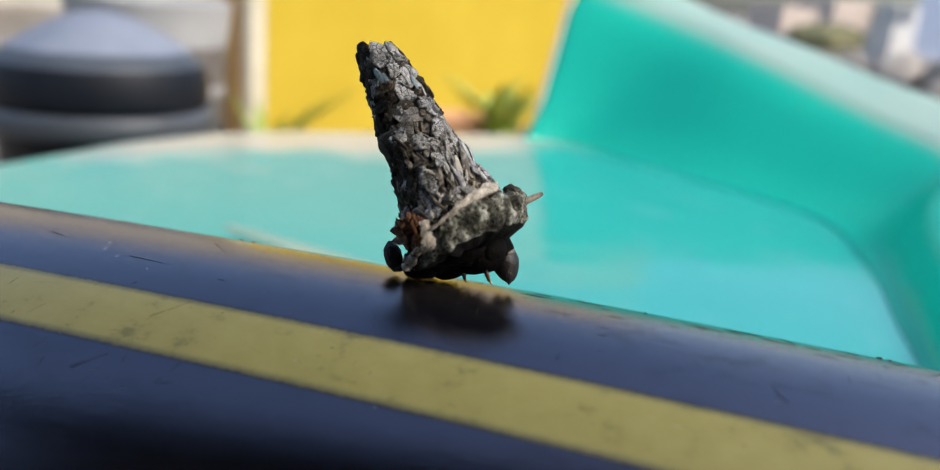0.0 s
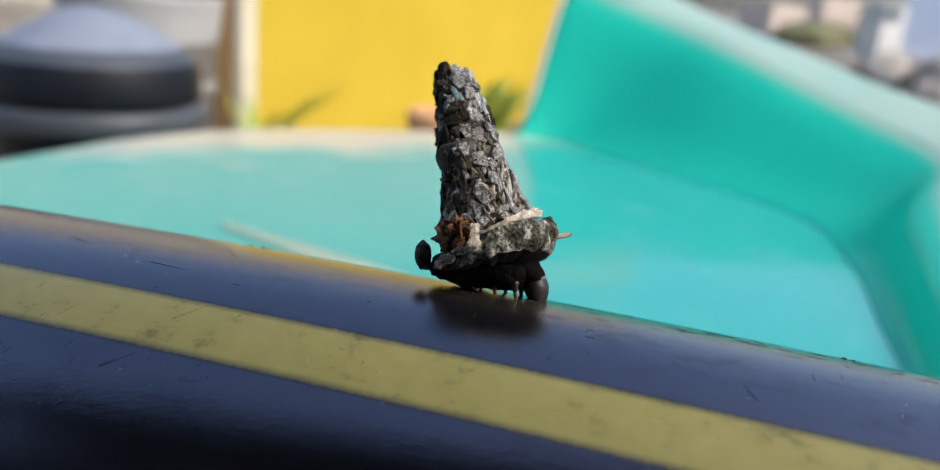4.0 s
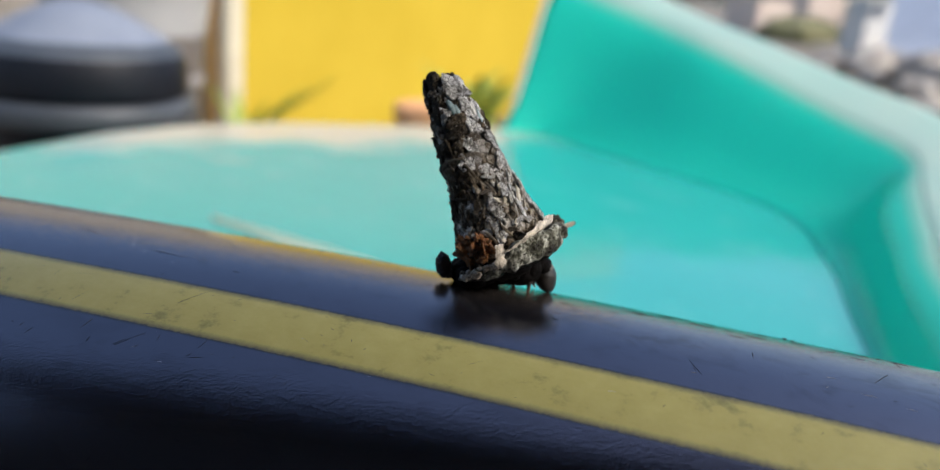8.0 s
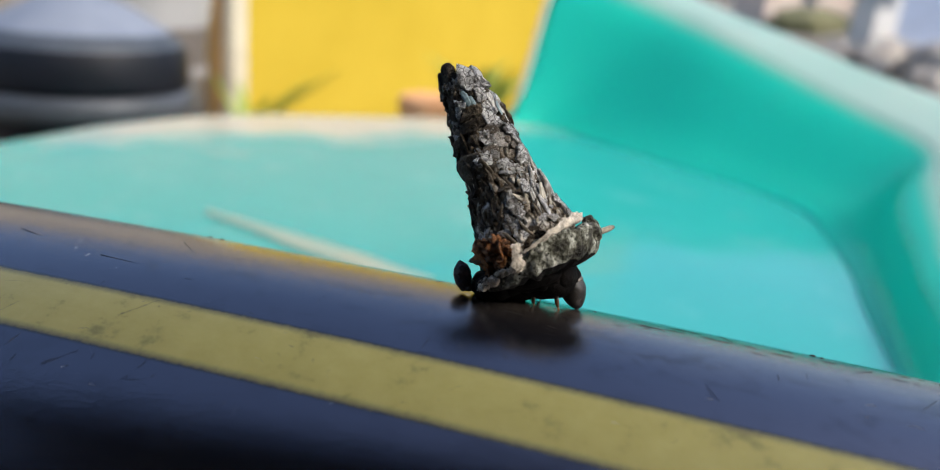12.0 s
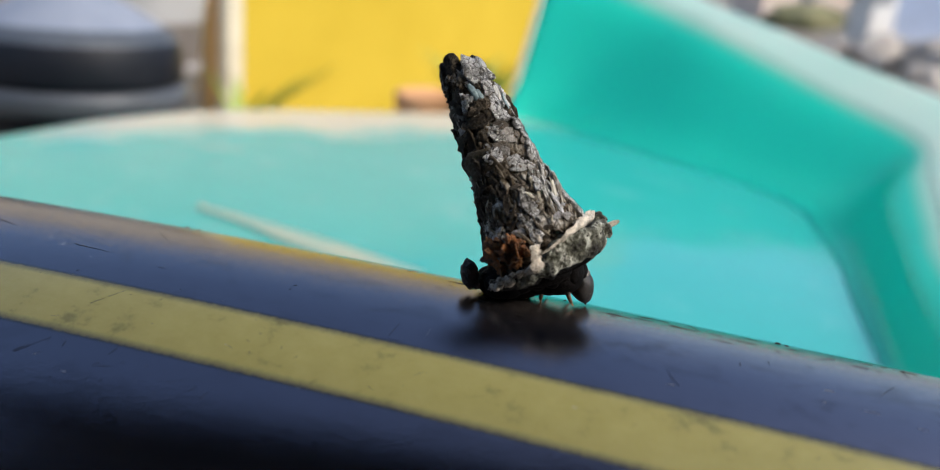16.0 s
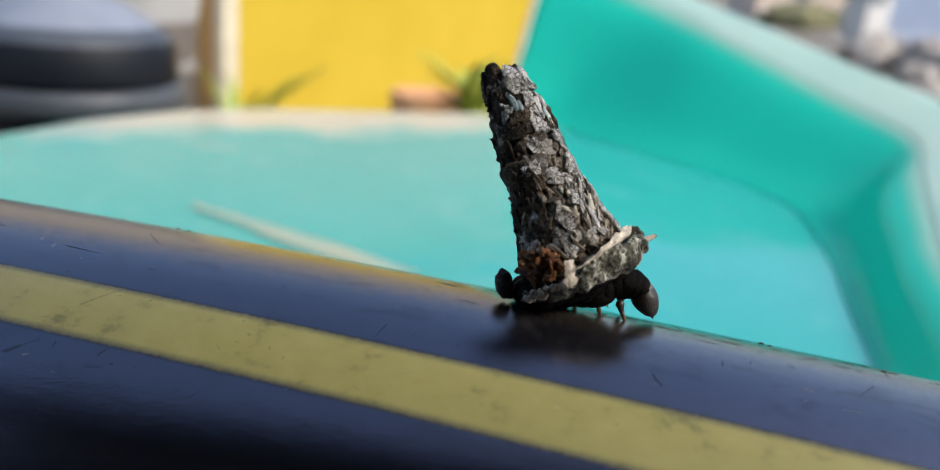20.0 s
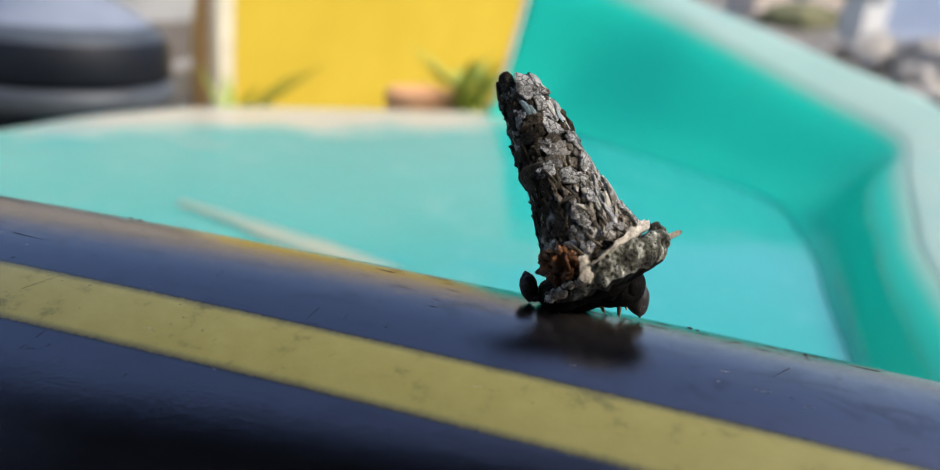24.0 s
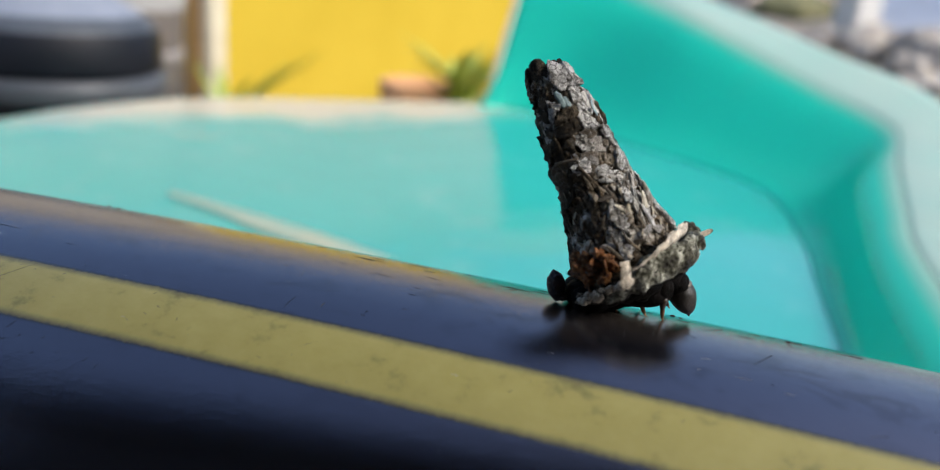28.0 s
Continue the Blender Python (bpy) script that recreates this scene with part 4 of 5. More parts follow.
# loose plates that overlap the fitted ones
for h, th, size, aspect in ((7.4, 12, 0.8, 0.85), (6.9, 52, 0.62, 1.0), (6.3, 75, 0.6, 1.0), (5.5, 20, 0.7, 0.7)):
    flake(h, radians(th), size, rnd.gauss(0, 0.4), 0.03, 0.12, FLAKES[rnd.randrange(18)], aspect)
for k in range(110):
    th, h = rnd.uniform(-1.4, 3.2), rnd.uniform(1.0, 11.6)
    # scraps follow the same painted split of sunlit and shaded side
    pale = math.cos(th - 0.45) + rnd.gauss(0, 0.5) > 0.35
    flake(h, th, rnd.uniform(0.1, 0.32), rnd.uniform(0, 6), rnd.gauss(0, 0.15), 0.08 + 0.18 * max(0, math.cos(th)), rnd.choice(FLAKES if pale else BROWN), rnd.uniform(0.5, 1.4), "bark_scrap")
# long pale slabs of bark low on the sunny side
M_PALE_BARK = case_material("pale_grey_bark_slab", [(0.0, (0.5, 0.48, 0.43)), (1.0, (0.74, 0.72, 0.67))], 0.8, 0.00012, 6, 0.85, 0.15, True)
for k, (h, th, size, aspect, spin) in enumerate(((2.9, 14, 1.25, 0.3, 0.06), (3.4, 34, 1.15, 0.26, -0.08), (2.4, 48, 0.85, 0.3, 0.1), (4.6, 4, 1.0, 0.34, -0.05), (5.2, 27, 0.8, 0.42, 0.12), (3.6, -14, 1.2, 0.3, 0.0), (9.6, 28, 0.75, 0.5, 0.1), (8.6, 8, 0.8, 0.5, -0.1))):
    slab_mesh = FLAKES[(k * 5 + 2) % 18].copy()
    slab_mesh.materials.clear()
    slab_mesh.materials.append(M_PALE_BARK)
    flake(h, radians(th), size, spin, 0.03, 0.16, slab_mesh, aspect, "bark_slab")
# the ridge that stands out on the shaded side
flake(6.1, radians(150), 0.75, 0.3, 0.1, 0.3, BROWN[9], 1.0)
flake(5.7, radians(135), 0.7, -0.3, 0.15, 0.28, BROWN[12], 0.9)
flake(5.9, radians(116), 0.9, 0.5, 0.12, 0.06, BROWN[3], 1.2)
flake(5.4, radians(104), 0.8, -0.4, 0.2, 0.12, BROWN[7], 1.1)


def strip_mesh(seed, wide):
    """A split plant fibre one unit long along y, lightly twisted."""
    rnd = random.Random(seed)
    rows = []
    for k in range(10):
        u = k / 9
        w = wide * (1 - 0.5 * abs(2 * u - 1) ** 3) * rnd.uniform(0.85, 1.1)
        x = 0.05 * math.sin(u * 3 + seed)
        z = 0.03 * math.sin(u * 5 + seed)
        rows.append([Vector((x - w, u - 0.5, z - 0.02)), Vector((x - w * 0.5, u - 0.5, z + w * 0.12)), Vector((x + w * 0.5, u - 0.5, z + w * 0.1)), Vector((x + w, u - 0.5, z - 0.02)), Vector((x, u - 0.5, z - 0.05))])
    bm = grid_mesh(rows, True)
    return bm


def strip(name, seed, wide, h, th, length, spin, mat, lift=0.1, tilt=0.0):
    ob = part(name, strip_mesh(seed, wide), mat, worm, smooth=False)
    ob.matrix_basis = case_matrix(h, radians(th), lift, radians(spin), tilt) @ Matrix.Diagonal((length * CM,) * 3 + (1,))
    return ob


for k, (h, th, ln, sp, wd) in enumerate(((3.1, 53, 1.9, 12, 0.11), (2.6, 60, 1.8, -28, 0.08), (3.4, 57, 0.9, -20, 0.12), (1.9, 34, 2.9, -4, 0.09), (2.2, 22, 3.2, -6, 0.08), (2.4, 12, 3.0, -3, 0.07), (1.6, 42, 2.2, 4, 0.08),
                                         (2.8, 2, 3.0, 2, 0.08), (1.8, 28, 2.4, -10, 0.07), (2.4, 75, 1.3, 30, 0.07), (3.0, -20, 2.6, 4, 0.08), (2.5, -50, 2.8, -5, 0.08), (2.6, 200, 2.4, 8, 0.09), (2.4, 240, 2.6, -8, 0.09), (2.8, 280, 2.6, 5, 0.09))):
    strip("straw", k, wd, h, th, ln, sp, M_STRAW if k < 4 else M_FLAKE, 0.1 if k < 4 else 0.12)
strip("sliver", 31, 0.17, 10.1, 82, 1.3, 10, M_SLIVER, 0.2)
strip("sliver", 32, 0.16, 9.8, 72, 0.9, -2, M_SLIVER, 0.2)
strip("sliver", 33, 0.15, 9.0, 20, 1.0, -10, M_SLIVER, 0.2)
fib = random.Random(17)
for k in range(70):
    strip("fibre", 40 + k, fib.uniform(0.05, 0.11), fib.uniform(0.6, 5.2), fib.uniform(-10, 165), fib.uniform(0.6, 1.5), fib.gauss(0, 20), fib.choice((M_SHRED, M_SHRED, M_SHRED, M_STRAW)), fib.uniform(0.08, 0.18))



def lump(name, seed, radii, m, mat, rough=0.3, sub=3, label=""):
    bm = bmesh.new()
    bmesh.ops.create_icosphere(bm, subdivisions=sub, radius=1)
    for v in bm.verts:
        n = v.co.normalized()
        k = 1 + rough * noise.noise(n * 2.1 + Vector((seed * 3.7, 1, 0))) + rough * 0.5 * noise.noise(n * 5.5 + Vector((seed, 0, 2)))
        v.co = Vector((n.x * radii[0], n.y * radii[1], n.z * radii[2])) * k * MM
    ob = part(name, bm, mat, worm, label)
    ob.matrix_basis = m
    return ob


rnd = random.Random(4)
FRAGMENTS = []
for me in FLAKES[:9]:
    frag = me.copy()
    frag.materials.clear()
    frag.materials.append(M_SHRED)
    FRAGMENTS.append(frag)
# mostly brown crumbs, which also darken the side turned from the sun
for k in range(85):
    th, h = rnd.uniform(0.75, 5.6), rnd.uniform(-0.2, 4.0)
    flake(h, th, rnd.uniform(0.16, 0.42), rnd.uniform(0, 6), rnd.gauss(0, 0.45), 0.1, rnd.choice(FRAGMENTS if rnd.random() < 0.72 else FLAKES), rnd.uniform(0.5, 1.3), "bark_crumb")
for k in range(12):
    flake(rnd.uniform(0.6, 1.4), rnd.uniform(-1.5, 0.9), rnd.uniform(0.25, 0.45), rnd.gauss(0, 0.3), rnd.gauss(0, 0.1), 0.06, None, rnd.uniform(0.35, 0.7))
for k in range(40):
    th, h = rnd.uniform(1.4, 5.4), rnd.uniform(4, 12.3)
    flake(h, th, rnd.uniform(0.12, 0.3), rnd.uniform(0, 6), rnd.gauss(0, 0.4), 0.15, rnd.choice(FRAGMENTS), 1.0, "bark_crumb")
# ragged open tip
for k in range(22):
    th = 6.283 * k / 22
    r = rnd.uniform(0.16, 0.34)
    lump("tip_crumb", k + 300, (r, r * 1.2, r), case_matrix(11.4 + rnd.uniform(-0.35, 0.25), th, rnd.uniform(-0.1, 0.12), rnd.uniform(0, 6)), M_CRUMB, 0.45, 2)
for th, h, r, ln in ((175, 12.3, 0.26, 0.5), (165, 11.8, 0.36, 0.5), (75, 12.0, 0.34, 0.5), (50, 11.9, 0.36, 0.45), (90, 11.8, 0.32, 0.45), (185, 12.7, 0.15, 0.3), (70, 12.3, 0.2, 0.3), (190, 11.5, 0.3, 0.45), (120, 12.0, 0.25, 0.3), (20, 12.0, 0.3, 0.45), (35, 12.3, 0.3, 0.4)):
    lump("tip_prong", th, (r, ln, r * 0.9), case_matrix(h - 0.45, radians(th), -0.05), M_CRUMB, 0.45, 2)
for k, (th, h) in enumerate(((95, 12.1), (112, 11.9), (128, 12.1), (142, 11.9), (158, 12.3), (172, 12.6), (186, 12.3), (204, 11.9), (62, 12.1), (78, 12.3), (45, 11.9))):
    lump("tip_prong", k + 400, (0.13, 0.34, 0.12), case_matrix(h - 0.45, radians(th), 0.02, rnd.gauss(0, 0.3)), M_CRUMB, 0.6, 2)
for k, (th, h, r, ln) in enumerate(((168, 12.15, 0.2, 0.42), (176, 12.5, 0.13, 0.3), (160, 12.35, 0.11, 0.28), (182, 11.9, 0.2, 0.36))):
    lump("tip_prong", k + 450, (r, ln, r * 0.8), case_matrix(h - 0.35, radians(th), 0.1, 0.25 * math.sin(k * 3)), M_CRUMB, 0.7, 3)
# rust-brown resin lumps
for k, (hh, th, r) in enumerate(((1.0, 128, 0.48), (0.95, 110, 0.42), (0.2, 120, 0.5), (0.75, 148, 0.46), (0.1, 100, 0.36), (-0.35, 112, 0.42), (-0.3, 136, 0.46), (0.55, 104, 0.4), (1.25, 140, 0.4), (0.3, 144, 0.44))):
    lump("resin_lump", k + 60, (r * 1.0, r * 0.8, r * 0.6), case_matrix(hh, radians(th), 0.16 + 0.08 * (k % 3), k * 1.3, 0.4 * math.sin(k * 2.1)), M_RUST, 0.85, 4, "rust-brown resin lump")


def curled_leaf(seed, wide, tall, curl):
    """A dry leaf rolled into a ragged trough, in millimetres: x across, y along, z outwards, with two faces."""
    rows = []
    n = 18
    for k in range(2 * n):
        inside = k >= n
        u = (k if not inside else 2 * n - 1 - k) / (n - 1)
        a = curl * (u - 0.5)
        r = wide * (1 + 0.16 * noise.noise(Vector((u * 4, seed, 1)))) - (0.05 if inside else 0.0)
        row = []
        for q in range(13):
            v = q / 12
            edge = 1 - 0.35 * (2 * u - 1) ** 4 + 0.1 * noise.noise(Vector((u * 6, seed, q * 0.4)))
            w = r * (0.75 + 0.35 * v + 0.1 * noise.noise(Vector((v * 5, u * 3, seed))))
            row.append(Vector((w * math.sin(a), tall * (v - 0.5) * edge, w * (0.6 - math.cos(a)) + 0.06 * noise.noise(Vector((u * 9, v * 9, seed))))) * CM)
        rows.append(row)
    return grid_mesh(rows, False)


for k, (hh, th, wide, tall, curl, spin, lift) in enumerate(((0.6, 136, 0.5, 0.95, 4.2, 0.5, 0.42), (0.35, 110, 0.42, 1.2, 3.6, -0.15, 0.45), (1.0, 124, 0.38, 0.7, 3.4, 1.3, 0.36))):
    part("curled_leaf", curled_leaf(k * 4.7 + 2, wide, tall, curl), M_RUST, worm, "rust-brown curled scrap of dry leaf").matrix_basis = case_matrix(hh, radians(th), lift, spin, 0.15)

# collar round the mouth of the case: a brim that turns in below
SHAPE = ((0.15, 0.05), (0.5, 0.2), (0.86, 0.24), (1.06, 0.15), (1.12, -0.06), (1.05, -0.3), (0.94, -0.6), (0.86, -0.95), (0.78, -1.3), (0.62, -1.65), (0.3, -1.95), (-0.3, -2.15), (-1.3, -2.3))
rows = []
for u, (out_r, hh) in enumerate(SHAPE):
    row = []
    for j in range(150):
        th = 6.2832 * j / 150
        c = max(0.0, min(1.0, (math.cos(th - 0.25) + 0.15) / 0.75))
        right = c * c * (3 - 2 * c)
        p = Vector((math.cos(th) * 2.2, math.sin(th) * 2.2, 0.3))
        ruff = 0.22 * noise.noise(p * 1.9) + 0.15 * noise.noise(p * 5.0 + Vector((0, 0, u * 0.5))) + 0.09 * noise.noise(p * 12 + Vector((0, 0, u)))
        tall = 0.3 + 0.52 * right
        lift = out_r * (0.42 + 0.5 * right + 0.35 * max(0.0, math.cos(th)) ** 3) + ruff * (1.3 if u < 10 else 0.6)
        row.append(case_point(-1.3 + 1.08 * right + hh * tall + 0.3 * noise.noise(p * 2.4 + Vector((5, 0, 0))), th, lift))
    rows.append(row)
part("collar", grid_mesh(rows[:11], True), M_COLLAR, worm, "pale spotted ruffled collar")
# lower rows of the same collar, coloured dark for the shade under it
part("collar_lining", grid_mesh(rows[10:], True), M_UNDERSIDE, worm, "underside of the collar, its shade put into a blackish colour")


def leaf_lip(h0, h1, a0, a1, lift, width):
    """A thin torn leaf edge that stands off the collar: a point at one end, broad and ragged at the other."""
    rows, n = [], 30
    for k in range(n):
        u = k / (n - 1)
        th, h = radians(a0 + (a1 - a0) * u), h0 + (h1 - h0) * u + 0.1 * noise.noise(Vector((u * 5, 3, 1)))
        w = width * (0.12 + 0.88 * min(1.0, u * 1.35)) * (1 + 0.35 * noise.noise(Vector((u * 9, 7, 1)))) * (1 if u < 0.93 else 0.6)
        row = []
        for v, out in ((0.0, 0.0), (0.35, 0.14), (0.7, 0.2), (1.0, 0.3), (0.98, 0.24), (0.6, 0.1), (0.2, -0.06)):
            row.append(case_point(h + w * v + 0.06 * noise.noise(Vector((u * 14, v * 3, 5))), th, lift + out * 0.8 + 0.07 * noise.noise(Vector((u * 11, v * 2, 9)))))
        rows.append(row)
    return part("pale_lip", grid_mesh(rows, True), M_PAPER, worm, "pale papery lip of the collar")


leaf_lip(-0.5, 0.2, 86, 20, 1.05, 0.72)
crumb_rnd = random.Random(61)
for k in range(64):
    u = crumb_rnd.random()
    r = crumb_rnd.uniform(0.1, 0.24)
    lump("crust", k + 500, (r * 1.5, r, r), case_matrix(-1.0 - 0.35 * u + crumb_rnd.gauss(0, 0.12), radians(92 + 72 * u), 0.66 + crumb_rnd.gauss(0, 0.08), crumb_rnd.gauss(0, 0.4)), M_CRUST if crumb_rnd.random() < 0.75 else M_CRUMB, 0.6, 2)


def torn_flap(seed, wide, tall):
    """A bent, ragged scrap of dry leaf, in millimetres: x across, y along, z outwards."""
    rows = []
    for side in (0.03, -0.03):
        for k in range(15):
            v = (k if side > 0 else 14 - k) / 14
            w = wide * (0.85 - 0.35 * v) * (1 + 0.55 * noise.noise(Vector((v * 5, seed, 0))) + 0.3 * noise.noise(Vector((v * 13, seed, 2))))
            c = 0.12 * noise.noise(Vector((v * 3, seed, 2)))
            rows.append([Vector((c + w * (q / 4 - 1), tall * (v - 0.5) + 0.07 * noise.noise(Vector((q, v, seed))), side + 0.08 * math.sin(v * 2.6) - 0.05 * (q / 4 - 1) ** 2 + 0.07 * noise.noise(Vector((q * 0.7, v * 5, seed)))) ) * CM for q in range(9)])
    rows.append(rows[0])
    return grid_mesh(rows)


part("flap", torn_flap(3.3, 0.5, 1.45), M_PAPER, worm, "pale bent papery flap").matrix_basis = case_matrix(-0.45, radians(90), 1.15, -0.22, 0.12) @ Matrix.Rotation(radians(28), 4, "Y")
part("flap", torn_flap(8.1, 0.25, 0.8), M_PAPER, worm, "pale papery scrap").matrix_basis = case_matrix(0.5, radians(84), 0.75, 0.5, -0.4)
lump("collar_knob", 90, (0.5, 0.6, 0.45), case_matrix(-0.1, radians(2), 0.95), M_COLLAR, 0.4, 3)
lump("collar_knob", 91, (0.45, 0.5, 0.4), case_matrix(-0.8, radians(8), 1.1), M_COLLAR, 0.4, 3)
lump("collar_knob", 92, (0.4, 0.5, 0.4), case_matrix(0.0, radians(-16), 0.9), M_COLLAR, 0.4, 3)


def rod(name, a, b, r0, r1, mat, parent, label="", bend=(0, 0, 0), n=9, seg=10):
    a, b = Vector(a), Vector(b)
    ax = (b - a).normalized()
    sx = ax.orthogonal().normalized()
    sy = ax.cross(sx)
    rows = []
    for k in range(n):
        u = k / (n - 1)
        c = a.lerp(b, u) + Vector(bend) * math.sin(math.pi * u)
        r = (r0 + (r1 - r0) * u) * (1 if 0 < k < n - 1 else 0.55)
        rows.append([(c + (sx * math.cos(6.2832 * j / seg) + sy * math.sin(6.2832 * j / seg)) * r) * MM for j in range(seg)])
    bm = grid_mesh(rows, True)
    bm.verts.ensure_lookup_table()
    bm.faces.new([bm.verts[j] for j in range(seg)])
    bm.faces.new([bm.verts[(n - 1) * seg + j] for j in range(seg)][::-1])
    return part(name, bm, mat, parent, label)


rod("twig", (3.6, 1.5, 4.3), (5.35, 2.65, 5.15), 0.25, 0.18, M_TWIG, worm, "pale broken twig")
rod("twig", (3.5, 0.9, 4.6), (4.2, 1.3, 5.05), 0.16, 0.1, M_TWIG, worm)
# the dark seed stuck to the rim
lump("seed", 71, (0.6, 0.6, 1.02), Matrix.Translation(Vector((-3.85, -1.05, 1.0)) * MM) @ Matrix.Rotation(radians(-14), 4, "Y"), M_SEED, 0.14, 4, "dark wrinkled seed husk")
lump("seed_stalk", 72, (0.5, 0.4, 0.25), Matrix.Translation(Vector((-3.3, -1.1, 0.35)) * MM), M_SEED, 0.3, 3)

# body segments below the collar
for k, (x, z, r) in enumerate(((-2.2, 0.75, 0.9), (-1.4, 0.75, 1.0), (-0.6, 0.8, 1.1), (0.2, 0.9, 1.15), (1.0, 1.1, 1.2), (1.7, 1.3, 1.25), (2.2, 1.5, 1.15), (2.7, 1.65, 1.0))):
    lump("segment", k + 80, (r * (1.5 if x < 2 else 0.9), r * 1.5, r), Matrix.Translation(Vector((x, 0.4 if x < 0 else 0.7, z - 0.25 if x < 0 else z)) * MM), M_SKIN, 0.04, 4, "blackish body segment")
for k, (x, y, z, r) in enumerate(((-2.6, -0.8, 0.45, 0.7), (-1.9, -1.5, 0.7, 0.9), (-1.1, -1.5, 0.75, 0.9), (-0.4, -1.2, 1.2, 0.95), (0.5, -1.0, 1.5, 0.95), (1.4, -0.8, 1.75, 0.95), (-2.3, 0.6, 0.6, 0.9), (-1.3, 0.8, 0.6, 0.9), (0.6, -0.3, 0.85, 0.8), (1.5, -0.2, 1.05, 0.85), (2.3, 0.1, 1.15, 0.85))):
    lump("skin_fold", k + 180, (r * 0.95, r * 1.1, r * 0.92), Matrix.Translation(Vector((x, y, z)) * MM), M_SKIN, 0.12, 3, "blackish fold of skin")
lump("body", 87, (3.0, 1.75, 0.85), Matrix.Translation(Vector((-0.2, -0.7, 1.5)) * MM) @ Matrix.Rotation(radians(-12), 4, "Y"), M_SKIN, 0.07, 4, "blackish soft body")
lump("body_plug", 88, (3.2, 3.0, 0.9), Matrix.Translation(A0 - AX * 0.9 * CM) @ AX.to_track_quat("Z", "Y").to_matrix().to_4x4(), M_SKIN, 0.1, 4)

HIP = Vector((3.4, 1.3, 1.65))
hb = bmesh.new()
bmesh.ops.create_uvsphere(hb, u_segments=28, v_segments=18, radius=1)
for v in hb.verts:
    taper = 1 - 0.22 * max(0, -v.co.z)
    v.co = Vector((v.co.x * 0.9 * taper, v.co.y * 1.0 * taper, v.co.z * 1.38)) * MM
bmesh.ops.transform(hb, matrix=Matrix.Rotation(radians(-28), 4, "Y"), verts=hb.verts)
bmesh.ops.transform(hb, matrix=Matrix.Translation(Vector((0.5, 0.0, -0.85)) * MM), verts=hb.verts)
hm = bpy.data.meshes.new("head")
for fc in hb.faces:
    fc.smooth = True
hb.to_mesh(hm)
hb.free()
hm.materials.append(M_HEAD)
head_ob = tagged(new("head", hm), "glossy dark brown head")
head_ob.parent = worm
head_ob.matrix_basis = Matrix.Translation(HIP * MM)
for k, (x, y, z, r) in enumerate(((-0.1, -0.1, 0.0, 0.92), (-0.5, -0.2, 0.2, 1.0), (-1.0, -0.3, 0.35, 1.1), (-1.6, -0.4, 0.45, 1.15))):
    ob = lump("thorax_segment", k + 95, (r * 1.05, r * 1.1, r), Matrix.Translation(Vector((x, y, z)) * MM), M_SKIN, 0.12, 3)
    ob.parent = head_ob
neck = lathe([(0.70, 0.5), (0.84, 0.54), (0.87, 0.64), (0.82, 0.74), (0.66, 0.78)], 32)
for v in neck.verts:
    v.co *= MM
bmesh.ops.transform(neck, matrix=Matrix.Translation(Vector((0.5, 0.0, -0.85)) * MM) @ Matrix.Rotation(radians(-28), 4, "Y"), verts=neck.verts)
part("neck_band", neck, M_NECK, head_ob, "dull grey-brown band behind the head")
rod("mandible", (0.95, -0.25, -1.85), (1.1, -0.12, -2.2), 0.14, 0.06, M_HEAD, head_ob)
rod("mandible", (0.95, 0.25, -1.85), (1.1, 0.12, -2.2), 0.14, 0.06, M_HEAD, head_ob)
for yy in (-0.55, 0.55):
    bm = bmesh.new()
    bmesh.ops.create_icosphere(bm, subdivisions=2, radius=0.11 * MM)
    part("eye", bm, M_SEED, head_ob).location = Vector((1.15, yy, -1.2)) * MM
legs = []
for x in (-0.3, 1.3, 2.8):
    for y in (-0.4, 1.9):
        bm = bmesh.new()
        bmesh.ops.create_icosphere(bm, subdivisions=2, radius=0.3 * MM)
        me = bpy.data.meshes.new("leg")
        for fc in bm.faces:
            fc.smooth = True
        bm.to_mesh(me)
        bm.free()
        me.materials.append(M_LEG_DARK)
        hip = new("leg", me)
        hip.parent = worm
        legs.append((hip, Vector((x, y * 0.9, 0.95 if y < 0 else 0.6))))
        rod("thigh", (0, 0, 0), (0.12, y * 0.15, -0.62), 0.27, 0.15, M_LEG_DARK, hip)
        rod("shin", (0.12, y * 0.15, -0.55), (0.3, y * 0.28, -1.15), 0.17, 0.1, M_SHIN, hip, "dark amber lower leg")
        rod("claw", (0.3, y * 0.28, -1.12), (0.42, y * 0.3, -1.32), 0.07, 0.03, M_LEG, hip)


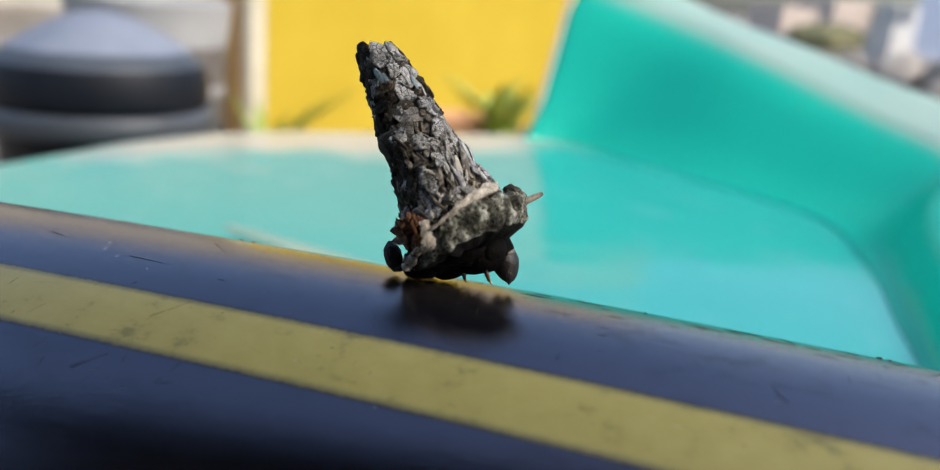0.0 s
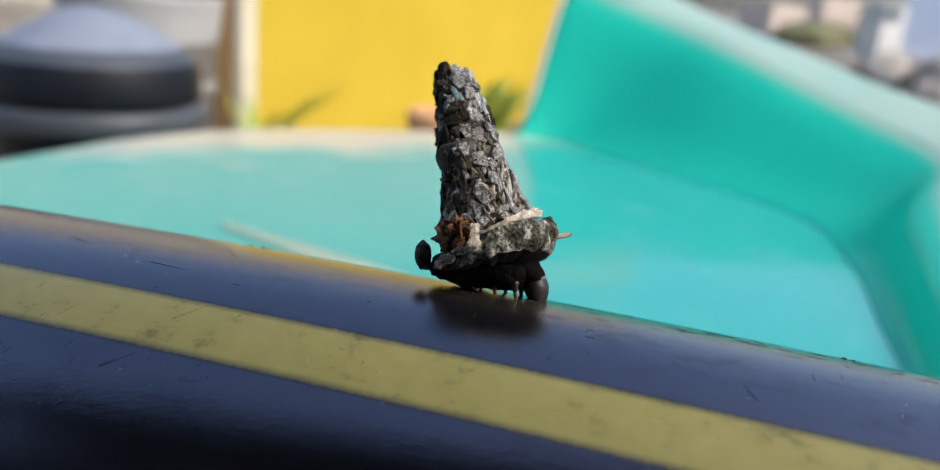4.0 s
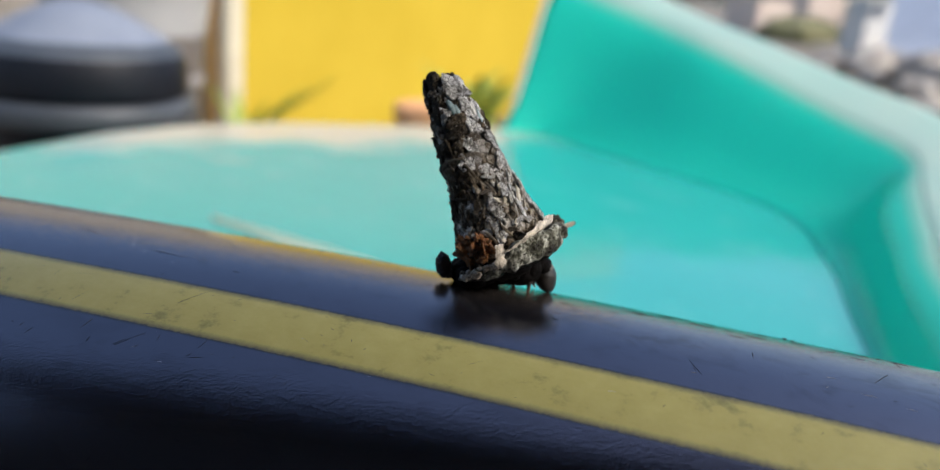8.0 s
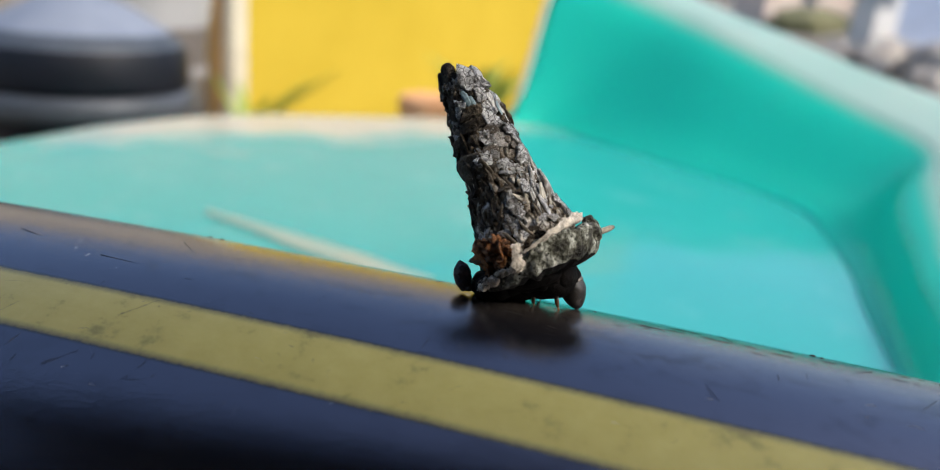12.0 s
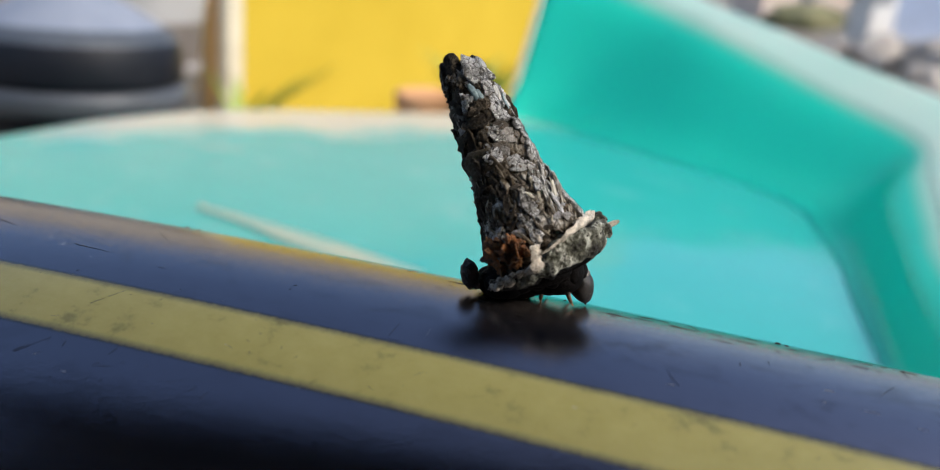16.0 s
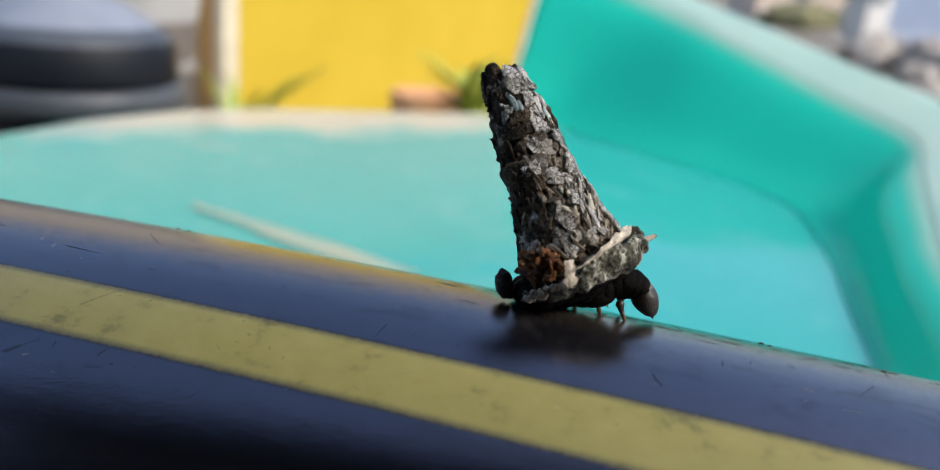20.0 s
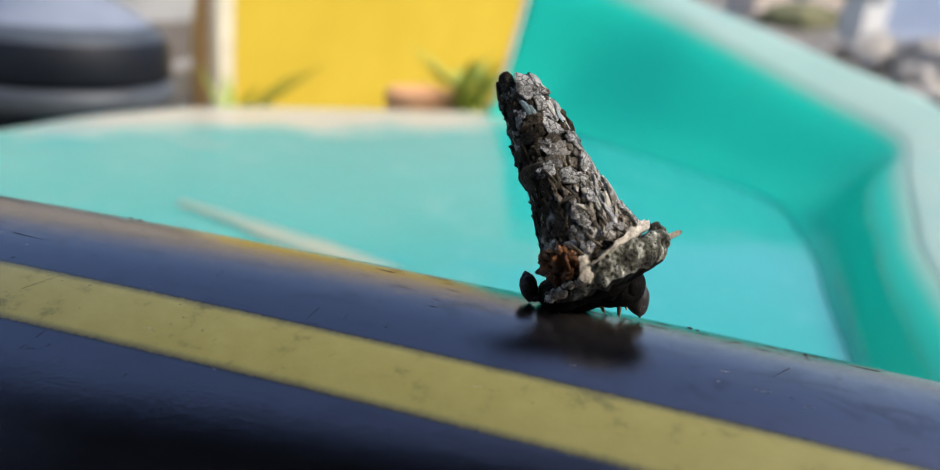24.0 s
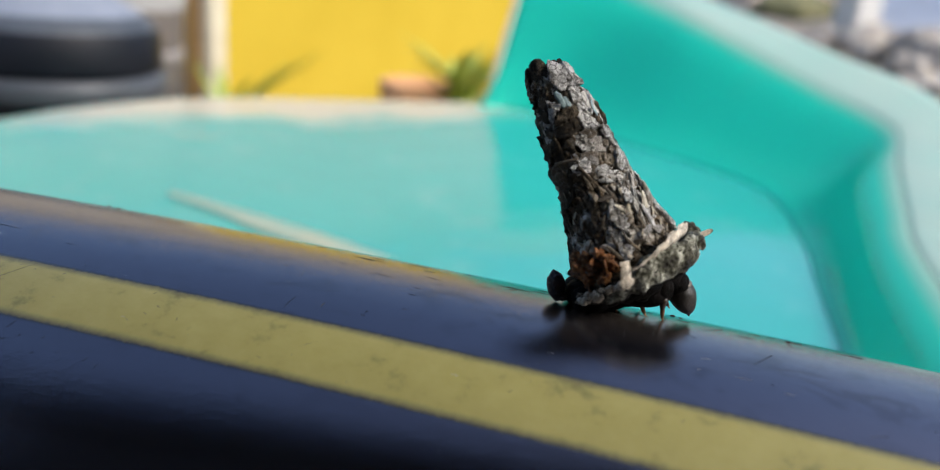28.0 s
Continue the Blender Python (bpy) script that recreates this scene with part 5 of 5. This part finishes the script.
def motions():
    rows = (
        (0, -3.55, 3.52, 0.37, 0.8, -6.3, -7.5),
        (0.5, -3.53, 3.70, 0.26, 1.7, -6.3, -7.8),
        (1, -3.55, 3.71, 0.28, 2.1, -6.4, -7.8),
        (1.5, -3.53, 3.63, 0.14, 3.6, -2.3, -8.3),
        (2, -3.49, 3.65, 0.04, 7.4, 1.3, -10.0),
        (2.5, -3.45, 3.51, 0.07, 6.6, 1.3, -11.0),
        (3, -3.40, 3.57, 0.09, 8.0, 1.1, -11.3),
        (3.5, -2.80, 4.27, 0.02, -14.0, 6.3, -8.9),
        (5.5, -1.06, 3.56, 0.05, -2.6, 4.2, 10.4),
        (6, -1.01, 3.42, 0.05, 0.8, 1.8, 11.1),
        (6.5, -0.78, 3.34, -0.03, 2.0, 4.4, 11.0),
        (7, 0.04, 3.73, 0.43, -0.0, 8.0, 8.8),
        (7.5, 1.26, 4.15, -0.14, 0.2, 1.9, 8.8),
        (8, 1.27, 3.98, -0.13, 1.3, 3.6, 7.7),
        (8.5, 1.38, 3.93, -0.16, 2.0, 4.1, 7.6),
        (9, 1.43, 3.92, -0.13, 1.3, 3.3, 6.8),
        (9.5, 1.57, 3.99, -0.10, 1.1, 2.3, 7.0),
        (10, 1.51, 4.07, -0.12, 0.0, 1.9, 7.0),
        (10.5, 3.69, 4.26, -0.17, -4.9, 3.0, -0.1),
        (11, 3.91, 4.22, -0.12, -3.7, -0.6, -2.1),
        (11.5, 4.01, 4.27, -0.16, -2.4, -0.3, -0.5),
        (12, 4.02, 4.28, -0.14, -4.6, -1.5, -1.1),
        (12.5, 4.04, 4.26, -0.08, -5.4, -3.4, -0.1),
        (14.5, 4.15, 4.31, -0.16, -0.0, -0.0, -0.0),
        (15, 5.82, 4.05, 0.57, -16.8, 5.5, -3.3),
        (15.5, 6.63, 3.97, 0.03, -6.3, -0.3, 6.2),
        (16, 6.67, 3.81, 0.02, -2.2, 0.7, 7.2),
        (16.5, 6.73, 3.65, -0.05, -1.9, 2.9, 7.0),
        (17, 6.83, 3.59, -0.02, 1.0, 3.3, 8.1),
        (17.5, 6.95, 3.67, -0.06, 1.3, 2.5, 8.3),
        (18, 8.97, 4.30, -0.07, -1.4, -0.4, 2.9),
        (18.5, 9.66, 4.25, -0.09, -2.8, 0.4, 5.3),
        (19, 9.74, 4.12, -0.12, -0.7, 2.6, 4.6),
        (19.5, 9.79, 4.14, -0.21, -1.0, 2.6, 3.7),
        (20, 9.88, 4.12, -0.19, -0.2, 2.0, 3.4),
        (20.5, 12.37, 4.58, -0.17, -4.8, -0.9, 3.5),
        (21, 12.60, 4.74, -0.21, -1.9, -0.4, 2.4),
        (21.5, 12.61, 4.82, -0.30, -3.5, -0.2, 2.0),
        (23.5, 13.92, 3.83, 0.23, 2.4, 1.3, -4.2),
        (24, 16.30, 4.15, -0.03, -2.2, -4.0, -4.0),
        (24.5, 16.50, 4.19, -0.01, -0.5, -4.6, -4.9),
        (25, 16.52, 4.04, -0.09, 1.8, -2.0, -8.8),
        (25.5, 16.50, 4.00, -0.05, 0.2, -3.6, -9.3),
        (26, 16.58, 4.02, -0.07, 1.1, -2.3, -9.0),
        (26.5, 16.57, 3.92, -0.07, 0.9, -2.2, -9.0),
        (27, 19.01, 3.70, 0.03, -6.1, -2.6, 3.0),
        (27.5, 19.54, 3.85, 0.10, 0.9, -3.1, 0.3),
        (28, 19.37, 4.15, -0.18, 1.4, -0.4, 1.8),
    )
    keys = []
    for t, x, y, z, a, b, c in rows:
        w = Vector((radians(a), radians(b), radians(c)))
        keys.append((t, Matrix.Translation((x * MM, y * MM, z * MM)) @ Matrix.Rotation(w.length, 4, w.normalized() if w.length > 1e-6 else Vector((0, 0, 1)))))
    walk(worm, keys)
    # the head reaches out before each pull and draws in after it
    reach = ((0, -0.5, 12), (1, -0.5, 12), (1.5, -0.3, 8), (2, 0.5, 0), (3, 1.2, -6), (3.5, 0.3, 0), (5.5, 0.5, 0), (6, 0.5, -4), (7, 0.4, 4), (8, 0, 2), (9, -0.1, 0), (10, 0.3, -4), (10.5, -0.6, 6), (11, -0.7, 6), (12, -0.5, 6),
             (12.5, -0.4, 4), (14.5, 1.0, -12), (15, -0.2, 0), (16, -0.4, 2), (17, 0.7, -8), (17.5, 1.0, -8), (18, 0, 0), (19, 0.8, -4), (20, 1.4, -8), (20.5, -0.4, 4), (21, -0.5, 4), (21.5, -0.2, 2), (23.5, 0.5, -4), (24, -0.8, 8),
             (25, -0.1, 0), (26, 0.6, -6), (26.5, 0.7, -6), (27, -0.6, 4), (28, 0.25, -2))
    walk(head_ob, [(t, Matrix.Translation((HIP + Vector((dx, 0, 0.12 * dx))) * MM) @ Matrix.Rotation(radians(turn), 4, "Y")) for t, dx, turn in reach])
    # the legs step by turns
    for k, (hip, at) in enumerate(legs):
        steps = []
        for t, dx, turn in reach:
            swing = 14 * math.sin(t * 1.9 + k * 1.4) - 4 * dx
            steps.append((t, Matrix.Translation((at + Vector((0.75 * dx, 0, 0))) * MM) @ Matrix.Rotation(radians(swing), 4, "Y")))
        walk(hip, steps)


motions()
